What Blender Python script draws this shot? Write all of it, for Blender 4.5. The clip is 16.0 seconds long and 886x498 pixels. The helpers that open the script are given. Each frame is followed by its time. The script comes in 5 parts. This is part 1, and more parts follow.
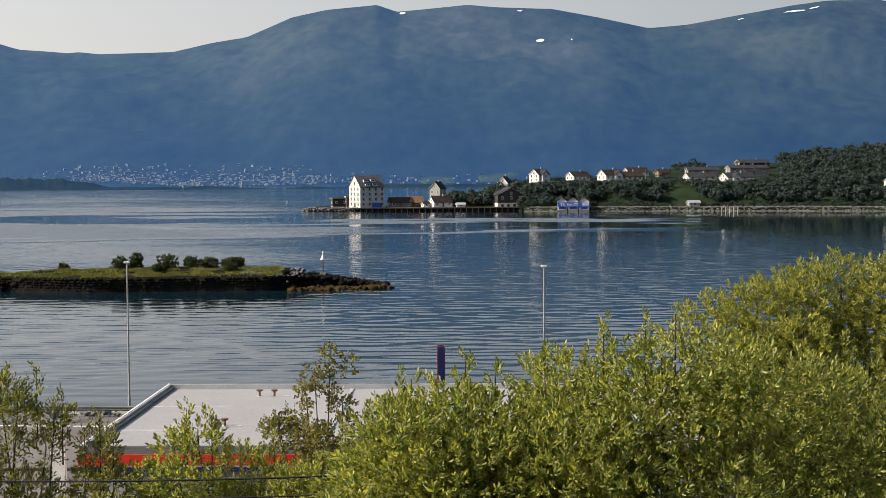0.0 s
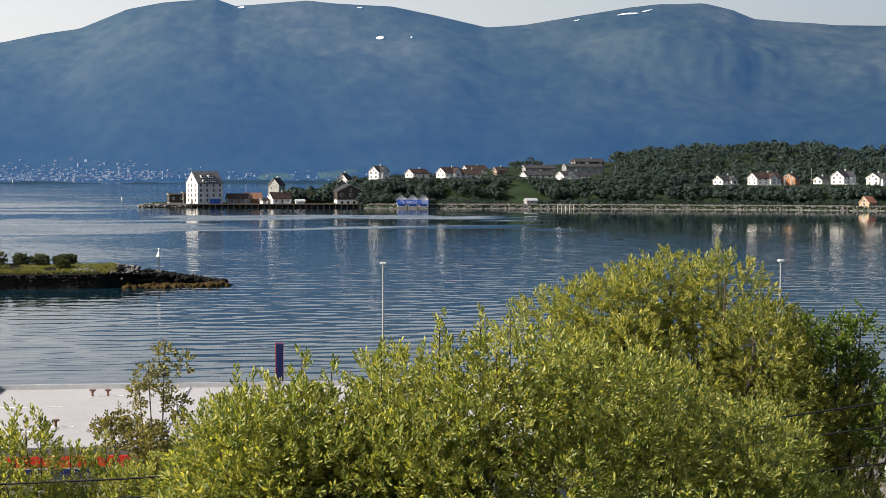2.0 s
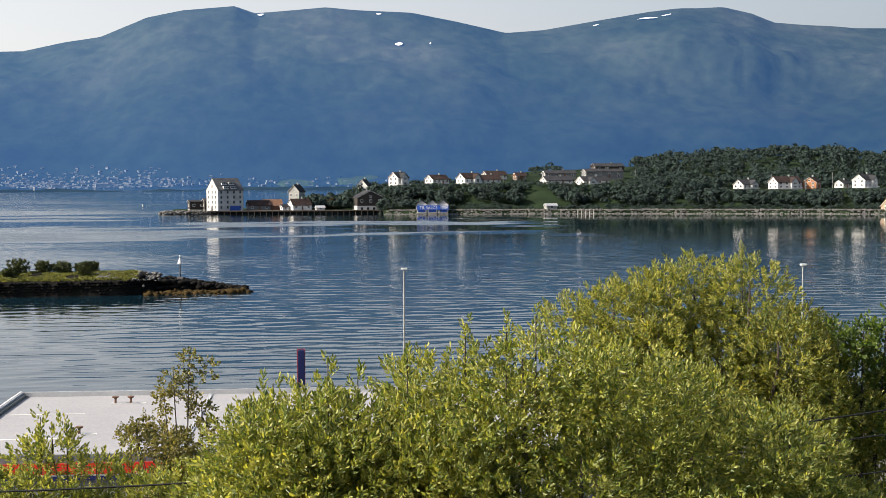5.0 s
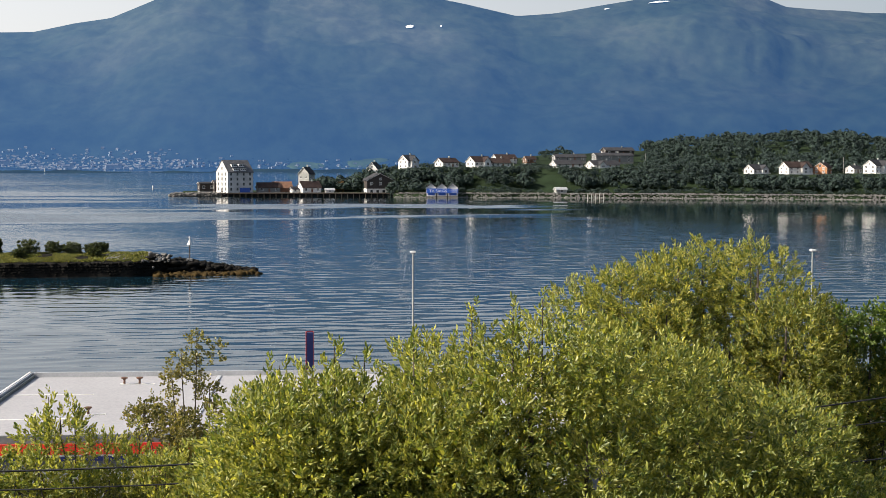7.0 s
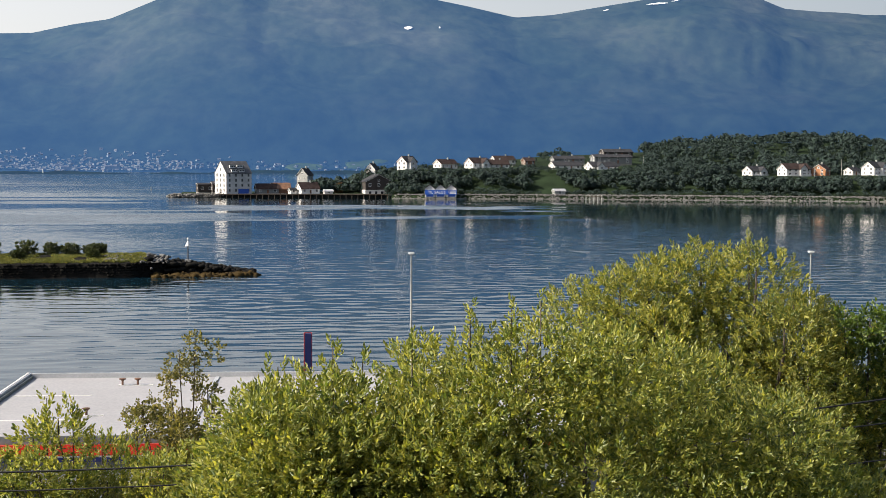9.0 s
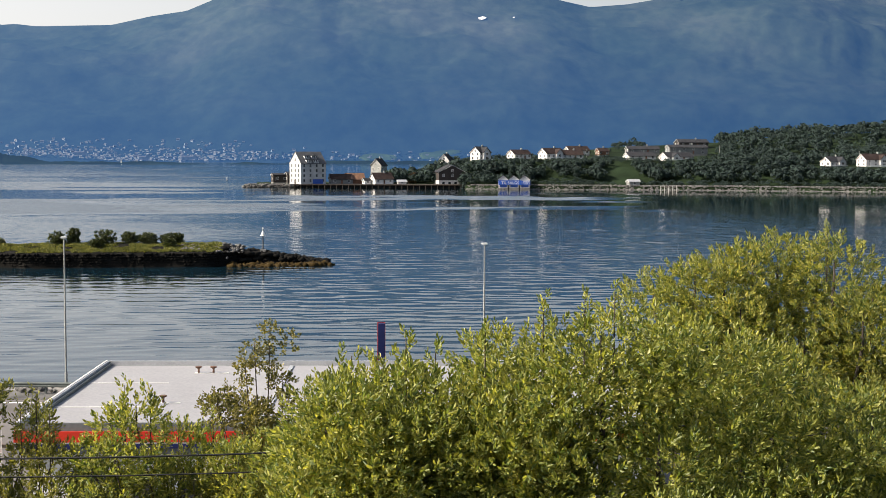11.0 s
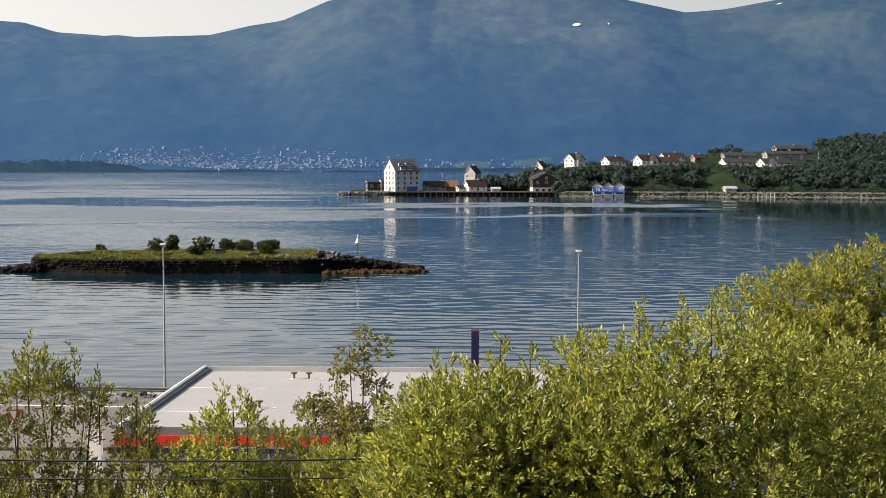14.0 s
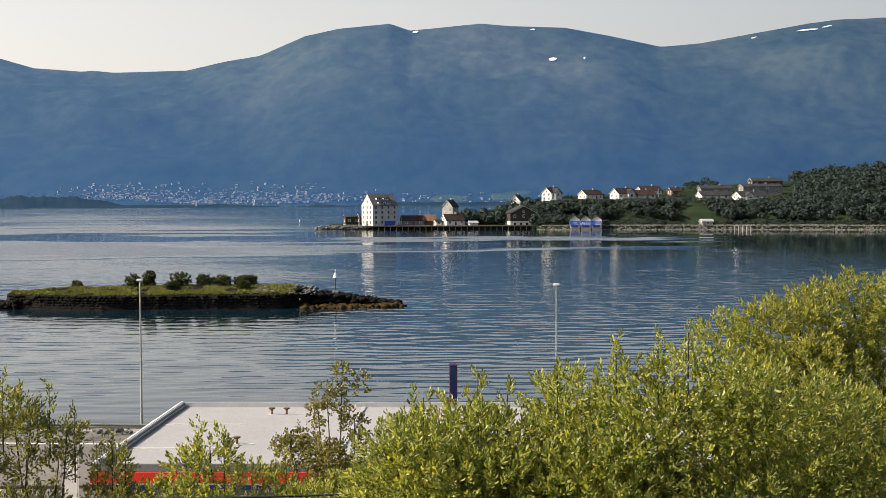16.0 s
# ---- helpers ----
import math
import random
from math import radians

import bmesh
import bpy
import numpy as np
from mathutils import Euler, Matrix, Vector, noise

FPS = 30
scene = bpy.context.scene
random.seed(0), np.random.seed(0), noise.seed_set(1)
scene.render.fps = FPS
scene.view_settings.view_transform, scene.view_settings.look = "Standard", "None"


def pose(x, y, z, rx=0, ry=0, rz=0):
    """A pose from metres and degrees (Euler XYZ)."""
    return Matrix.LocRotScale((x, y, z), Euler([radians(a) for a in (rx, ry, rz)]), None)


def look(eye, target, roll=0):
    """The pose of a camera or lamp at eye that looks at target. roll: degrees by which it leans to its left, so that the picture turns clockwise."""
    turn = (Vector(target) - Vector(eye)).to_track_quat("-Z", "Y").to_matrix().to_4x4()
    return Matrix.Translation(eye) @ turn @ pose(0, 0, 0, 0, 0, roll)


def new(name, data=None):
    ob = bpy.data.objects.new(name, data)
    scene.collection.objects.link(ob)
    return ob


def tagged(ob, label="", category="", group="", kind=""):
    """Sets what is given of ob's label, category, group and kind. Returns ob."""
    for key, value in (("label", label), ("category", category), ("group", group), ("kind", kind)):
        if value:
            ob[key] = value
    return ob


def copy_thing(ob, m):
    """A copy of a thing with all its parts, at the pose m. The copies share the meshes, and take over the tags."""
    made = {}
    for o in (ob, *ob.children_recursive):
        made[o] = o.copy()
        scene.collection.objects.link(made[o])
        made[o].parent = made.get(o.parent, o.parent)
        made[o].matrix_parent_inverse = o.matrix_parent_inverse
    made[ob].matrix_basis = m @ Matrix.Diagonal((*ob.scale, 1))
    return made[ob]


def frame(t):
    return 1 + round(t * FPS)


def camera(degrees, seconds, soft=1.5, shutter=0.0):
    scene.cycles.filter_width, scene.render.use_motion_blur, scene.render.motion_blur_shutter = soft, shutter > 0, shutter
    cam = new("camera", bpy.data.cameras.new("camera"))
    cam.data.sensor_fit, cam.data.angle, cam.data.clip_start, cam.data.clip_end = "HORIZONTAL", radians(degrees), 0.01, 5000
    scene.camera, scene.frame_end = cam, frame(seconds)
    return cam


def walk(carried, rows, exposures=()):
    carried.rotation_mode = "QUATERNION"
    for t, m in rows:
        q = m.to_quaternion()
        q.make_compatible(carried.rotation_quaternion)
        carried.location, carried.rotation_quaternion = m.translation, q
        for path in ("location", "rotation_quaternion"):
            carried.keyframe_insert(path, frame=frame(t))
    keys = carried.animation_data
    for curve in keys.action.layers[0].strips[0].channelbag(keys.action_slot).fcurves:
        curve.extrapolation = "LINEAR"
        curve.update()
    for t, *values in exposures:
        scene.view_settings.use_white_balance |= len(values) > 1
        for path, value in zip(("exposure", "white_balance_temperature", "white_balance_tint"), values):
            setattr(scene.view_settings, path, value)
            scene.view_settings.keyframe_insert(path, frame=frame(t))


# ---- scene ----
cam = camera(35.95, 16.0, soft=0.7)
EYE = 18.0
# seconds, sideways sway in metres, bearing, tilt and lean in degrees
PATH = [
    (0.0, 0, 1.450, -2.984, -0.321),
    (0.5, 0.002, 3.660, -2.737, -0.181),
    (1.0, 0.002, 6.558, -2.780, -0.002),
    (1.5, 0.027, 7.591, -2.896, 0.059),
    (2.0, 0.033, 8.181, -3.124, 0.096),
    (2.5, 0.033, 8.386, -2.685, 0.428),
    (3.0, 0.041, 8.843, -2.646, 0.140),
    (3.5, 0.038, 9.557, -3.647, -0.096),
    (4.0, 0.025, 10.190, -3.579, -0.101),
    (4.5, 0, 10.002, -3.182, -0.115),
    (5.0, -0.028, 7.342, -2.885, -0.222),
    (7.5, 0, 6.944, -3.672, 0.119),
    (8.0, 0, 7.114, -3.517, 0.163),
    (10.5, -0.008, 5.544, -3.749, 0.374),
    (11.0, -0.005, 3.938, -3.941, 0.176),
    (11.5, 0, 3.633, -3.696, 0.164),
    (12.0, 0, 3.739, -3.382, 0.179),
    (12.5, 0, 2.800, -3.074, 0.080),
    (13.0, -0.019, 2.303, -3.036, 0.370),
    (13.5, -0.03, 0.018, -3.395, 0.205),
    (14.0, -0.014, -0.000, -3.643, -0.000),
    (14.5, -0.022, 0.512, -3.372, -0.394),
    (15.0, -0.022, 0.625, -3.020, -0.369),
    (15.5, -0.01, 0.756, -2.696, -0.220),
    (16.0, 0, 0.931, -2.216, -0.263),
]


def heading(bearing, tilt):
    a, b = radians(bearing), radians(tilt)
    return Vector((math.sin(a) * math.cos(b), math.cos(a) * math.cos(b), math.sin(b)))


walk(cam, [(t, look((s, 0, EYE), Vector((s, 0, EYE)) + heading(a, b), c)) for t, s, a, b, c in PATH], [(0, 0.5, 6500, 12), (1.5, 0.82, 6450, 12), (4, 0.86, 6350, 12), (8, 0.84, 6350, 12), (12, 0.84, 6500, 12), (16, 0.76, 6800, 12)])

# ---- light ----
SUN_BEARING, SUN_HEIGHT = -97.0, 35.0
world = bpy.data.worlds.new("sky")
scene.world = world
world.use_nodes = True
sky = world.node_tree.nodes.new("ShaderNodeTexSky")
sky.sky_type = "NISHITA"
sky.sun_disc = False
sky.sun_elevation = radians(SUN_HEIGHT)
sky.sun_rotation = radians(SUN_BEARING)
sky.air_density = 1.0
sky.dust_density = 4.0
background = world.node_tree.nodes["Background"]
background.inputs["Strength"].default_value = 0.086
veil = world.node_tree.nodes.new("ShaderNodeMix")
veil.data_type = "RGBA"
above = world.node_tree.nodes.new("ShaderNodeTexCoord")
split = world.node_tree.nodes.new("ShaderNodeSeparateXYZ")
thin = world.node_tree.nodes.new("ShaderNodeMapRange")
thin.inputs["From Max"].default_value = 0.40
thin.inputs["To Min"].default_value = 0.60
thin.inputs["To Max"].default_value = 0.17
# haze, thick at the horizon and thin overhead, brighter towards the sun
nearer = world.node_tree.nodes.new("ShaderNodeVectorMath")
nearer.operation = "DOT_PRODUCT"
nearer.inputs[1].default_value = heading(-70, 10)
lit = world.node_tree.nodes.new("ShaderNodeValToRGB")
lit.color_ramp.elements[0].color = (0.14, 0.17, 0.21, 1)
lit.color_ramp.elements[1].color = (1.0, 0.96, 0.90, 1)
halo = world.node_tree.nodes.new("ShaderNodeMapRange")
halo.inputs["From Min"].default_value = -0.35
halo.inputs["From Max"].default_value = 0.95
scaled = world.node_tree.nodes.new("ShaderNodeVectorMath")
scaled.operation = "SCALE"
scaled.inputs["Scale"].default_value = 12.5
world.node_tree.links.new(above.outputs["Generated"], nearer.inputs[0])
world.node_tree.links.new(nearer.outputs["Value"], halo.inputs["Value"])
world.node_tree.links.new(halo.outputs[0], lit.inputs[0])
world.node_tree.links.new(lit.outputs[0], scaled.inputs[0])
world.node_tree.links.new(scaled.outputs[0], veil.inputs[7])
world.node_tree.links.new(above.outputs["Generated"], split.inputs[0])
world.node_tree.links.new(split.outputs[2], thin.inputs["Value"])
world.node_tree.links.new(thin.outputs[0], veil.inputs[0])
world.node_tree.links.new(sky.outputs[0], veil.inputs[6])
world.node_tree.links.new(veil.outputs[2], background.inputs["Color"])
sun = new("sun", bpy.data.lights.new("sun", "SUN"))
sun.data.energy = 5.0
sun.data.angle = radians(0.53)
sun.data.color = (1.0, 0.90, 0.76)
sun.matrix_world = look((0, 0, 200), Vector((0, 0, 200)) - heading(SUN_BEARING, SUN_HEIGHT))


# ---- materials ----
def material(name, rough=0.7, metal=0.0):
    m = bpy.data.materials.new(name)
    m.use_nodes = True
    n = m.node_tree.nodes["Principled BSDF"]
    n.inputs["Roughness"].default_value = rough
    n.inputs["Metallic"].default_value = metal
    return m, m.node_tree, n


def node(tree, kind, **sets):
    n = tree.nodes.new("ShaderNode" + kind)
    for key, value in sets.items():
        n.inputs[key.replace("_", " ")].default_value = value
    return n


def noise_of(tree, scale, detail=4.0, stretch=(1, 1, 1), space="Object"):
    co = tree.nodes.new("ShaderNodeTexCoord")
    mp = tree.nodes.new("ShaderNodeMapping")
    mp.inputs["Scale"].default_value = stretch
    tx = node(tree, "TexNoise", Scale=scale, Detail=detail)
    tree.links.new(co.outputs[space], mp.inputs["Vector"])
    tree.links.new(mp.outputs[0], tx.inputs["Vector"])
    return tx.outputs[0]


def ramp(tree, value, *stops):
    r = tree.nodes.new("ShaderNodeValToRGB")
    e = r.color_ramp.elements
    while len(e) < len(stops):
        e.new(0.5)
    for s, (at, colour) in zip(e, stops):
        s.position = at
        s.color = (*colour, 1) if len(colour) == 3 else colour
    tree.links.new(value, r.inputs[0])
    return r.outputs[0]


def mix(tree, factor, a, b, way="MIX"):
    m = tree.nodes.new("ShaderNodeMix")
    m.data_type = "RGBA"
    m.blend_type = way
    for sock, val in ((m.inputs[0], factor), (m.inputs[6], a), (m.inputs[7], b)):
        if isinstance(val, (int, float)):
            sock.default_value = val
        elif isinstance(val, tuple):
            sock.default_value = (*val, 1)
        else:
            tree.links.new(val, sock)
    return m.outputs[2]


def bump(tree, shader, height, strength, distance):
    b = node(tree, "Bump", Strength=strength, Distance=distance)
    tree.links.new(height, b.inputs["Height"])
    tree.links.new(b.outputs[0], shader.inputs["Normal"])
    return b


def mottled(name, colour, rough=0.7, scale=1.0, spread=0.25, metal=0.0, relief=0.3, depth=0.02, fine=12.0):
    """A surface with stains and grain at two scales."""
    m, t, n = material(name, rough, metal)
    low = tuple(c * (1 - spread) for c in colour)
    high = tuple(min(1, c * (1 + spread)) for c in colour)
    big = ramp(t, noise_of(t, scale, 5), (0.3, low), (0.7, high))
    small = ramp(t, noise_of(t, scale * fine, 3), (0.3, (0.82, 0.82, 0.82)), (0.7, (1.0, 1.0, 1.0)))
    t.links.new(mix(t, 1.0, big, small, "MULTIPLY"), n.inputs["Base Color"])
    if relief:
        bump(t, n, noise_of(t, scale * fine, 4), relief, depth)
    return m


def leafy(name, dark, light, gloss=0.45, through_light=0.35):
    """Leaves: one tone an island, light that shines through."""
    m, t, n = material(name, gloss)
    geo = t.nodes.new("ShaderNodeNewGeometry")
    col = ramp(t, geo.outputs["Random Per Island"], (0.0, dark), (0.55, tuple((a + b) / 2 for a, b in zip(dark, light))), (1.0, light))
    patch = ramp(t, noise_of(t, 0.9, 3), (0.3, (0.75, 0.8, 0.75)), (0.7, (1.15, 1.1, 1.0)))
    col = mix(t, 1.0, col, patch, "MULTIPLY")
    t.links.new(col, n.inputs["Base Color"])
    tr = t.nodes.new("ShaderNodeBsdfTranslucent")
    t.links.new(mix(t, 1.0, col, (1.5, 1.45, 0.5), "MULTIPLY"), tr.inputs[0])
    mx = t.nodes.new("ShaderNodeMixShader")
    mx.inputs[0].default_value = through_light
    t.links.new(n.outputs[0], mx.inputs[1])
    t.links.new(tr.outputs[0], mx.inputs[2])
    t.links.new(mx.outputs[0], t.nodes["Material Output"].inputs["Surface"])
    return m


def glass(name):
    m, t, n = material(name, 0.05)
    n.inputs["Base Color"].default_value = (0.02, 0.025, 0.03, 1)
    n.inputs["Specular IOR Level"].default_value = 0.8
    return m


def water_material():
    m, t, n = material("sea_water", 0.06)
    n.inputs["Base Color"].default_value = (0.004, 0.016, 0.025, 1)
    n.inputs["IOR"].default_value = 1.36
    fine = bump(t, n, noise_of(t, 1.0, 3.0, (0.5, 1.7, 1)), 1.0, 0.016)
    # wind lanes: long calm and ruffled bands, narrower with distance
    co = t.nodes.new("ShaderNodeTexCoord")
    xyz = t.nodes.new("ShaderNodeSeparateXYZ")
    t.links.new(co.outputs["Object"], xyz.inputs[0])

    def maths(way, a, b):
        k = t.nodes.new("ShaderNodeMath")
        k.operation = way
        for sock, val in zip(k.inputs, (a, b)):
            if isinstance(val, (int, float)):
                sock.default_value = val
            else:
                t.links.new(val, sock)
        return k.outputs[0]

    wander = maths("SUBTRACT", noise_of(t, 1.0, 4.0, (0.008, 0.018, 1)), 0.5)
    reach = maths("ADD", maths("DIVIDE", 290.0, xyz.outputs[1]), maths("ADD", maths("MULTIPLY", wander, 0.34), maths("MULTIPLY", maths("DIVIDE", xyz.outputs[0], xyz.outputs[1]), 0.12)))
    across = maths("ADD", maths("DIVIDE", xyz.outputs[0], xyz.outputs[1]), maths("MULTIPLY", wander, 0.35))
    grey = lambda k: (k, k, k)
    lanes = ramp(t, reach, (0.08, grey(0.75)), (0.16, grey(0.35)), (0.20, grey(0.7)), (0.27, grey(0.25)), (0.33, grey(0.95)), (0.40, grey(0.9)), (0.42, grey(0.0)),
                 (0.51, grey(0.0)), (0.53, grey(1.0)), (0.64, grey(0.95)), (0.66, grey(0.15)), (0.71, grey(0.2)), (0.73, grey(0.55)), (0.95, grey(0.35)), (1.0, grey(0.15)))
    west = ramp(t, maths("ADD", across, 0.5), (0.30, grey(1.0)), (0.50, grey(0.0)))
    narrow = ramp(t, reach, (0.485, grey(0.0)), (0.505, grey(0.95)), (0.535, grey(0.95)), (0.56, grey(0.0)), (0.61, grey(0.0)), (0.63, grey(0.8)), (0.67, grey(0.7)), (0.70, grey(0.0)))
    east = ramp(t, maths("ADD", across, 0.5), (0.62, grey(1.0)), (0.74, grey(0.0)))
    ruffle = maths("MAXIMUM", maths("MULTIPLY", lanes, west), maths("MULTIPLY", narrow, east))
    t.links.new(maths("ADD", maths("MULTIPLY", ruffle, 0.13), 0.035), n.inputs["Roughness"])
    # ruffled water shows the faces of its ripples that lean to the shore
    lean = t.nodes.new("ShaderNodeCombineXYZ")
    t.links.new(maths("MULTIPLY", ruffle, -0.095), lean.inputs[1])
    unit = t.nodes.new("ShaderNodeVectorMath")
    unit.operation = "NORMALIZE"
    face = t.nodes.new("ShaderNodeNewGeometry")
    both = t.nodes.new("ShaderNodeVectorMath")
    both.operation = "ADD"
    t.links.new(face.outputs["Normal"], both.inputs[0])
    t.links.new(lean.outputs[0], both.inputs[1])
    t.links.new(both.outputs[0], unit.inputs[0])
    # short chop, a few metres from crest to crest
    chop = node(t, "Bump", Strength=1.0, Distance=0.20)
    t.links.new(noise_of(t, 1.0, 3.0, (0.30, 0.24, 1)), chop.inputs["Height"])
    t.links.new(unit.outputs[0], chop.inputs["Normal"])
    t.links.new(chop.outputs[0], fine.inputs["Normal"])
    # the water lies calmer in the lee of the wooded headland
    lee = maths("MULTIPLY", ramp(t, reach, (0.40, grey(1.0)), (0.62, grey(1.0)), (0.95, grey(0.0))), ramp(t, maths("ADD", across, 0.5), (0.50, grey(0.0)), (0.68, grey(1.0))))
    swing = maths("SUBTRACT", 1.0, maths("MULTIPLY", lee, 0.85))
    # and the chop dies away towards the quay
    quayward = ramp(t, maths("MULTIPLY", reach, 0.4), (0.46, grey(1.0)), (0.70, grey(0.12)))
    # livelier in the open fjord to the west
    breeze = maths("ADD", 0.72, maths("MULTIPLY", 0.5, ramp(t, maths("ADD", across, 0.5), (0.32, grey(1.0)), (0.54, grey(0.0)))))
    t.links.new(maths("MULTIPLY", maths("MULTIPLY", swing, breeze), quayward), chop.inputs["Strength"])
    t.links.new(maths("MULTIPLY", swing, maths("ADD", 0.3, maths("MULTIPLY", 0.7, quayward))), fine.inputs["Strength"])
    return m


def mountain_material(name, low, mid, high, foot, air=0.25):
    """Far mountainside: heath, scree and birch wood; distant backdrop whose faint blue glow stands in for haze."""
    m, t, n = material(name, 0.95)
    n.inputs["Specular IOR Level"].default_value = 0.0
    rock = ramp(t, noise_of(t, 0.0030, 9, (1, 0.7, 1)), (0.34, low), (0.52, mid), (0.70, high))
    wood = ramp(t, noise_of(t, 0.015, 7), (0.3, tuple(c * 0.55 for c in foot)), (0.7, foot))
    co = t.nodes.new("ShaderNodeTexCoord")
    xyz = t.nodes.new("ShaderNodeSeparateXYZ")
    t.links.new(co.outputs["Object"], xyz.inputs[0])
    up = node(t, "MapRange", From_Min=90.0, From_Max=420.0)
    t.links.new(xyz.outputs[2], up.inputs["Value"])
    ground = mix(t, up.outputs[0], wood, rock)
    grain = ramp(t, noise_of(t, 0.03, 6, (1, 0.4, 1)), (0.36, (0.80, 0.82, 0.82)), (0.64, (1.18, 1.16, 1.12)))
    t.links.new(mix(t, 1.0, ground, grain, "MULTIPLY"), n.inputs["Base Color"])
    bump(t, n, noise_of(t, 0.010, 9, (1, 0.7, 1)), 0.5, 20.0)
    # haze tint put into the emission, bluer towards the right
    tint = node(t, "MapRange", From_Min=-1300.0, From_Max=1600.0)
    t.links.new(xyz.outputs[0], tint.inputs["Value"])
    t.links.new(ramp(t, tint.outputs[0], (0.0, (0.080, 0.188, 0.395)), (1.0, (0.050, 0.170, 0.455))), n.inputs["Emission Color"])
    # the painted haze is brighter towards the sun
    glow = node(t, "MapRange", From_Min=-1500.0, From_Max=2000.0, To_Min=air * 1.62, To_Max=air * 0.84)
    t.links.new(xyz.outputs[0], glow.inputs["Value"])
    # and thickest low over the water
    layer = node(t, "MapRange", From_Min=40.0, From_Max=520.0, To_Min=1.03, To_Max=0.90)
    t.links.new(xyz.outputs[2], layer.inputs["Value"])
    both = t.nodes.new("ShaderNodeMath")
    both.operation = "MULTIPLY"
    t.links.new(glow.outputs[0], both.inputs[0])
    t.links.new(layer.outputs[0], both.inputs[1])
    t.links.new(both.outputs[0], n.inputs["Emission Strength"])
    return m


M_WATER = water_material()
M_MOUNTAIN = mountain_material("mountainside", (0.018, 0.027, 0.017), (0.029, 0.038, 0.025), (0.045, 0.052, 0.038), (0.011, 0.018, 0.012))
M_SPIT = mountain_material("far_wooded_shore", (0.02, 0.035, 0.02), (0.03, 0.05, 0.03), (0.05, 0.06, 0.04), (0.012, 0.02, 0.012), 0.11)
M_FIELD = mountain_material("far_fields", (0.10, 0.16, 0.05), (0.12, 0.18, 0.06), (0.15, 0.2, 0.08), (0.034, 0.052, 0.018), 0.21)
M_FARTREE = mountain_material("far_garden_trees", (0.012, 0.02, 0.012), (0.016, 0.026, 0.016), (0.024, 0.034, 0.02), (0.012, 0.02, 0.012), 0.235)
M_SNOW = mottled("snow", (0.8, 0.82, 0.85), 0.6, 0.02, 0.06, relief=0)
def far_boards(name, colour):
    """Boards three kilometres off; a blue emission stands in for the lit air before the mountain's foot."""
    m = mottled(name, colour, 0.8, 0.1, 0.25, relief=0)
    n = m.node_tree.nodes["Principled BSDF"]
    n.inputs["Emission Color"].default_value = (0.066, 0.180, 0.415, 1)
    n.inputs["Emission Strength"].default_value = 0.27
    return m


# the white is also turned bluish in its base colour to imitate haze
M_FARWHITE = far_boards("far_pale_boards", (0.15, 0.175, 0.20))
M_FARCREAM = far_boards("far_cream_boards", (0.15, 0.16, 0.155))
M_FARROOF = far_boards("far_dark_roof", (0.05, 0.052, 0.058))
M_WASH = mottled("old_whitewash", (0.52, 0.515, 0.49), 0.8, 0.25, 0.2, fine=20, relief=0.15)
M_ASPHALT = mottled("asphalt", (0.13, 0.12, 0.11), 0.85, 0.25, 0.3, fine=60, relief=0.3, depth=0.01)
M_EARTH = mottled("hill_grass", (0.017, 0.028, 0.013), 0.95, 0.05, 0.5, fine=20, relief=0.6, depth=0.3)
M_MEADOW = mottled("rough_meadow", (0.018, 0.030, 0.015), 0.95, 0.08, 0.4, fine=14, relief=0.5, depth=0.2)
M_LAWN = mottled("lawn", (0.055, 0.088, 0.030), 0.95, 0.05, 0.35, fine=20)
M_STONE = mottled("shore_stone", (0.12, 0.117, 0.11), 0.9, 0.6, 0.45, fine=8, relief=0.6, depth=0.1)
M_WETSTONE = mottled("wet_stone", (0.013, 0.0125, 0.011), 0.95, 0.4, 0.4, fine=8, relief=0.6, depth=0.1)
M_WEED = mottled("rockweed", (0.042, 0.028, 0.009), 0.7, 0.7, 0.5, fine=10, relief=0.8, depth=0.08)
M_CONCRETE = mottled("concrete", (0.24, 0.23, 0.21), 0.85, 0.4, 0.2, fine=20, relief=0.2)
M_WHITE = mottled("white_boards", (0.76, 0.75, 0.72), 0.6, 0.3, 0.08, fine=20, relief=0.15)
M_HOUSE = mottled("house_boards", (0.60, 0.59, 0.57), 0.65, 0.3, 0.12, fine=20, relief=0.15)
M_TAN = mottled("tan_boards", (0.36, 0.27, 0.17), 0.75, 0.4, 0.2, fine=20)
M_GREY = mottled("grey_boards", (0.30, 0.31, 0.29), 0.75, 0.3, 0.2, fine=20)
M_DARK = mottled("dark_boards", (0.035, 0.028, 0.024), 0.75, 0.4, 0.3, fine=20)
M_BROWN = mottled("brown_boards", (0.16, 0.075, 0.04), 0.75, 0.4, 0.3, fine=20)
M_OCHRE = mottled("orange_boards", (0.34, 0.15, 0.06), 0.7, 0.4, 0.2, fine=20)
M_GREYDARK = mottled("dark_grey_boards", (0.16, 0.17, 0.17), 0.75, 0.3, 0.2, fine=20)
M_SLATE = mottled("slate", (0.042, 0.043, 0.047), 0.8, 0.5, 0.3, fine=10)
M_OLDSLATE = mottled("old_grey_slate", (0.105, 0.107, 0.11), 0.8, 0.5, 0.3, fine=10)
M_TILE = mottled("red_tiles", (0.32, 0.12, 0.06), 0.75, 0.5, 0.3, fine=10)
M_BROWNROOF = mottled("worn_brown_tiles", (0.15, 0.075, 0.04), 0.8, 0.5, 0.3, fine=10)
M_DARKTILE = mottled("dark_tiles", (0.045, 0.033, 0.03), 0.8, 0.5, 0.3, fine=10)
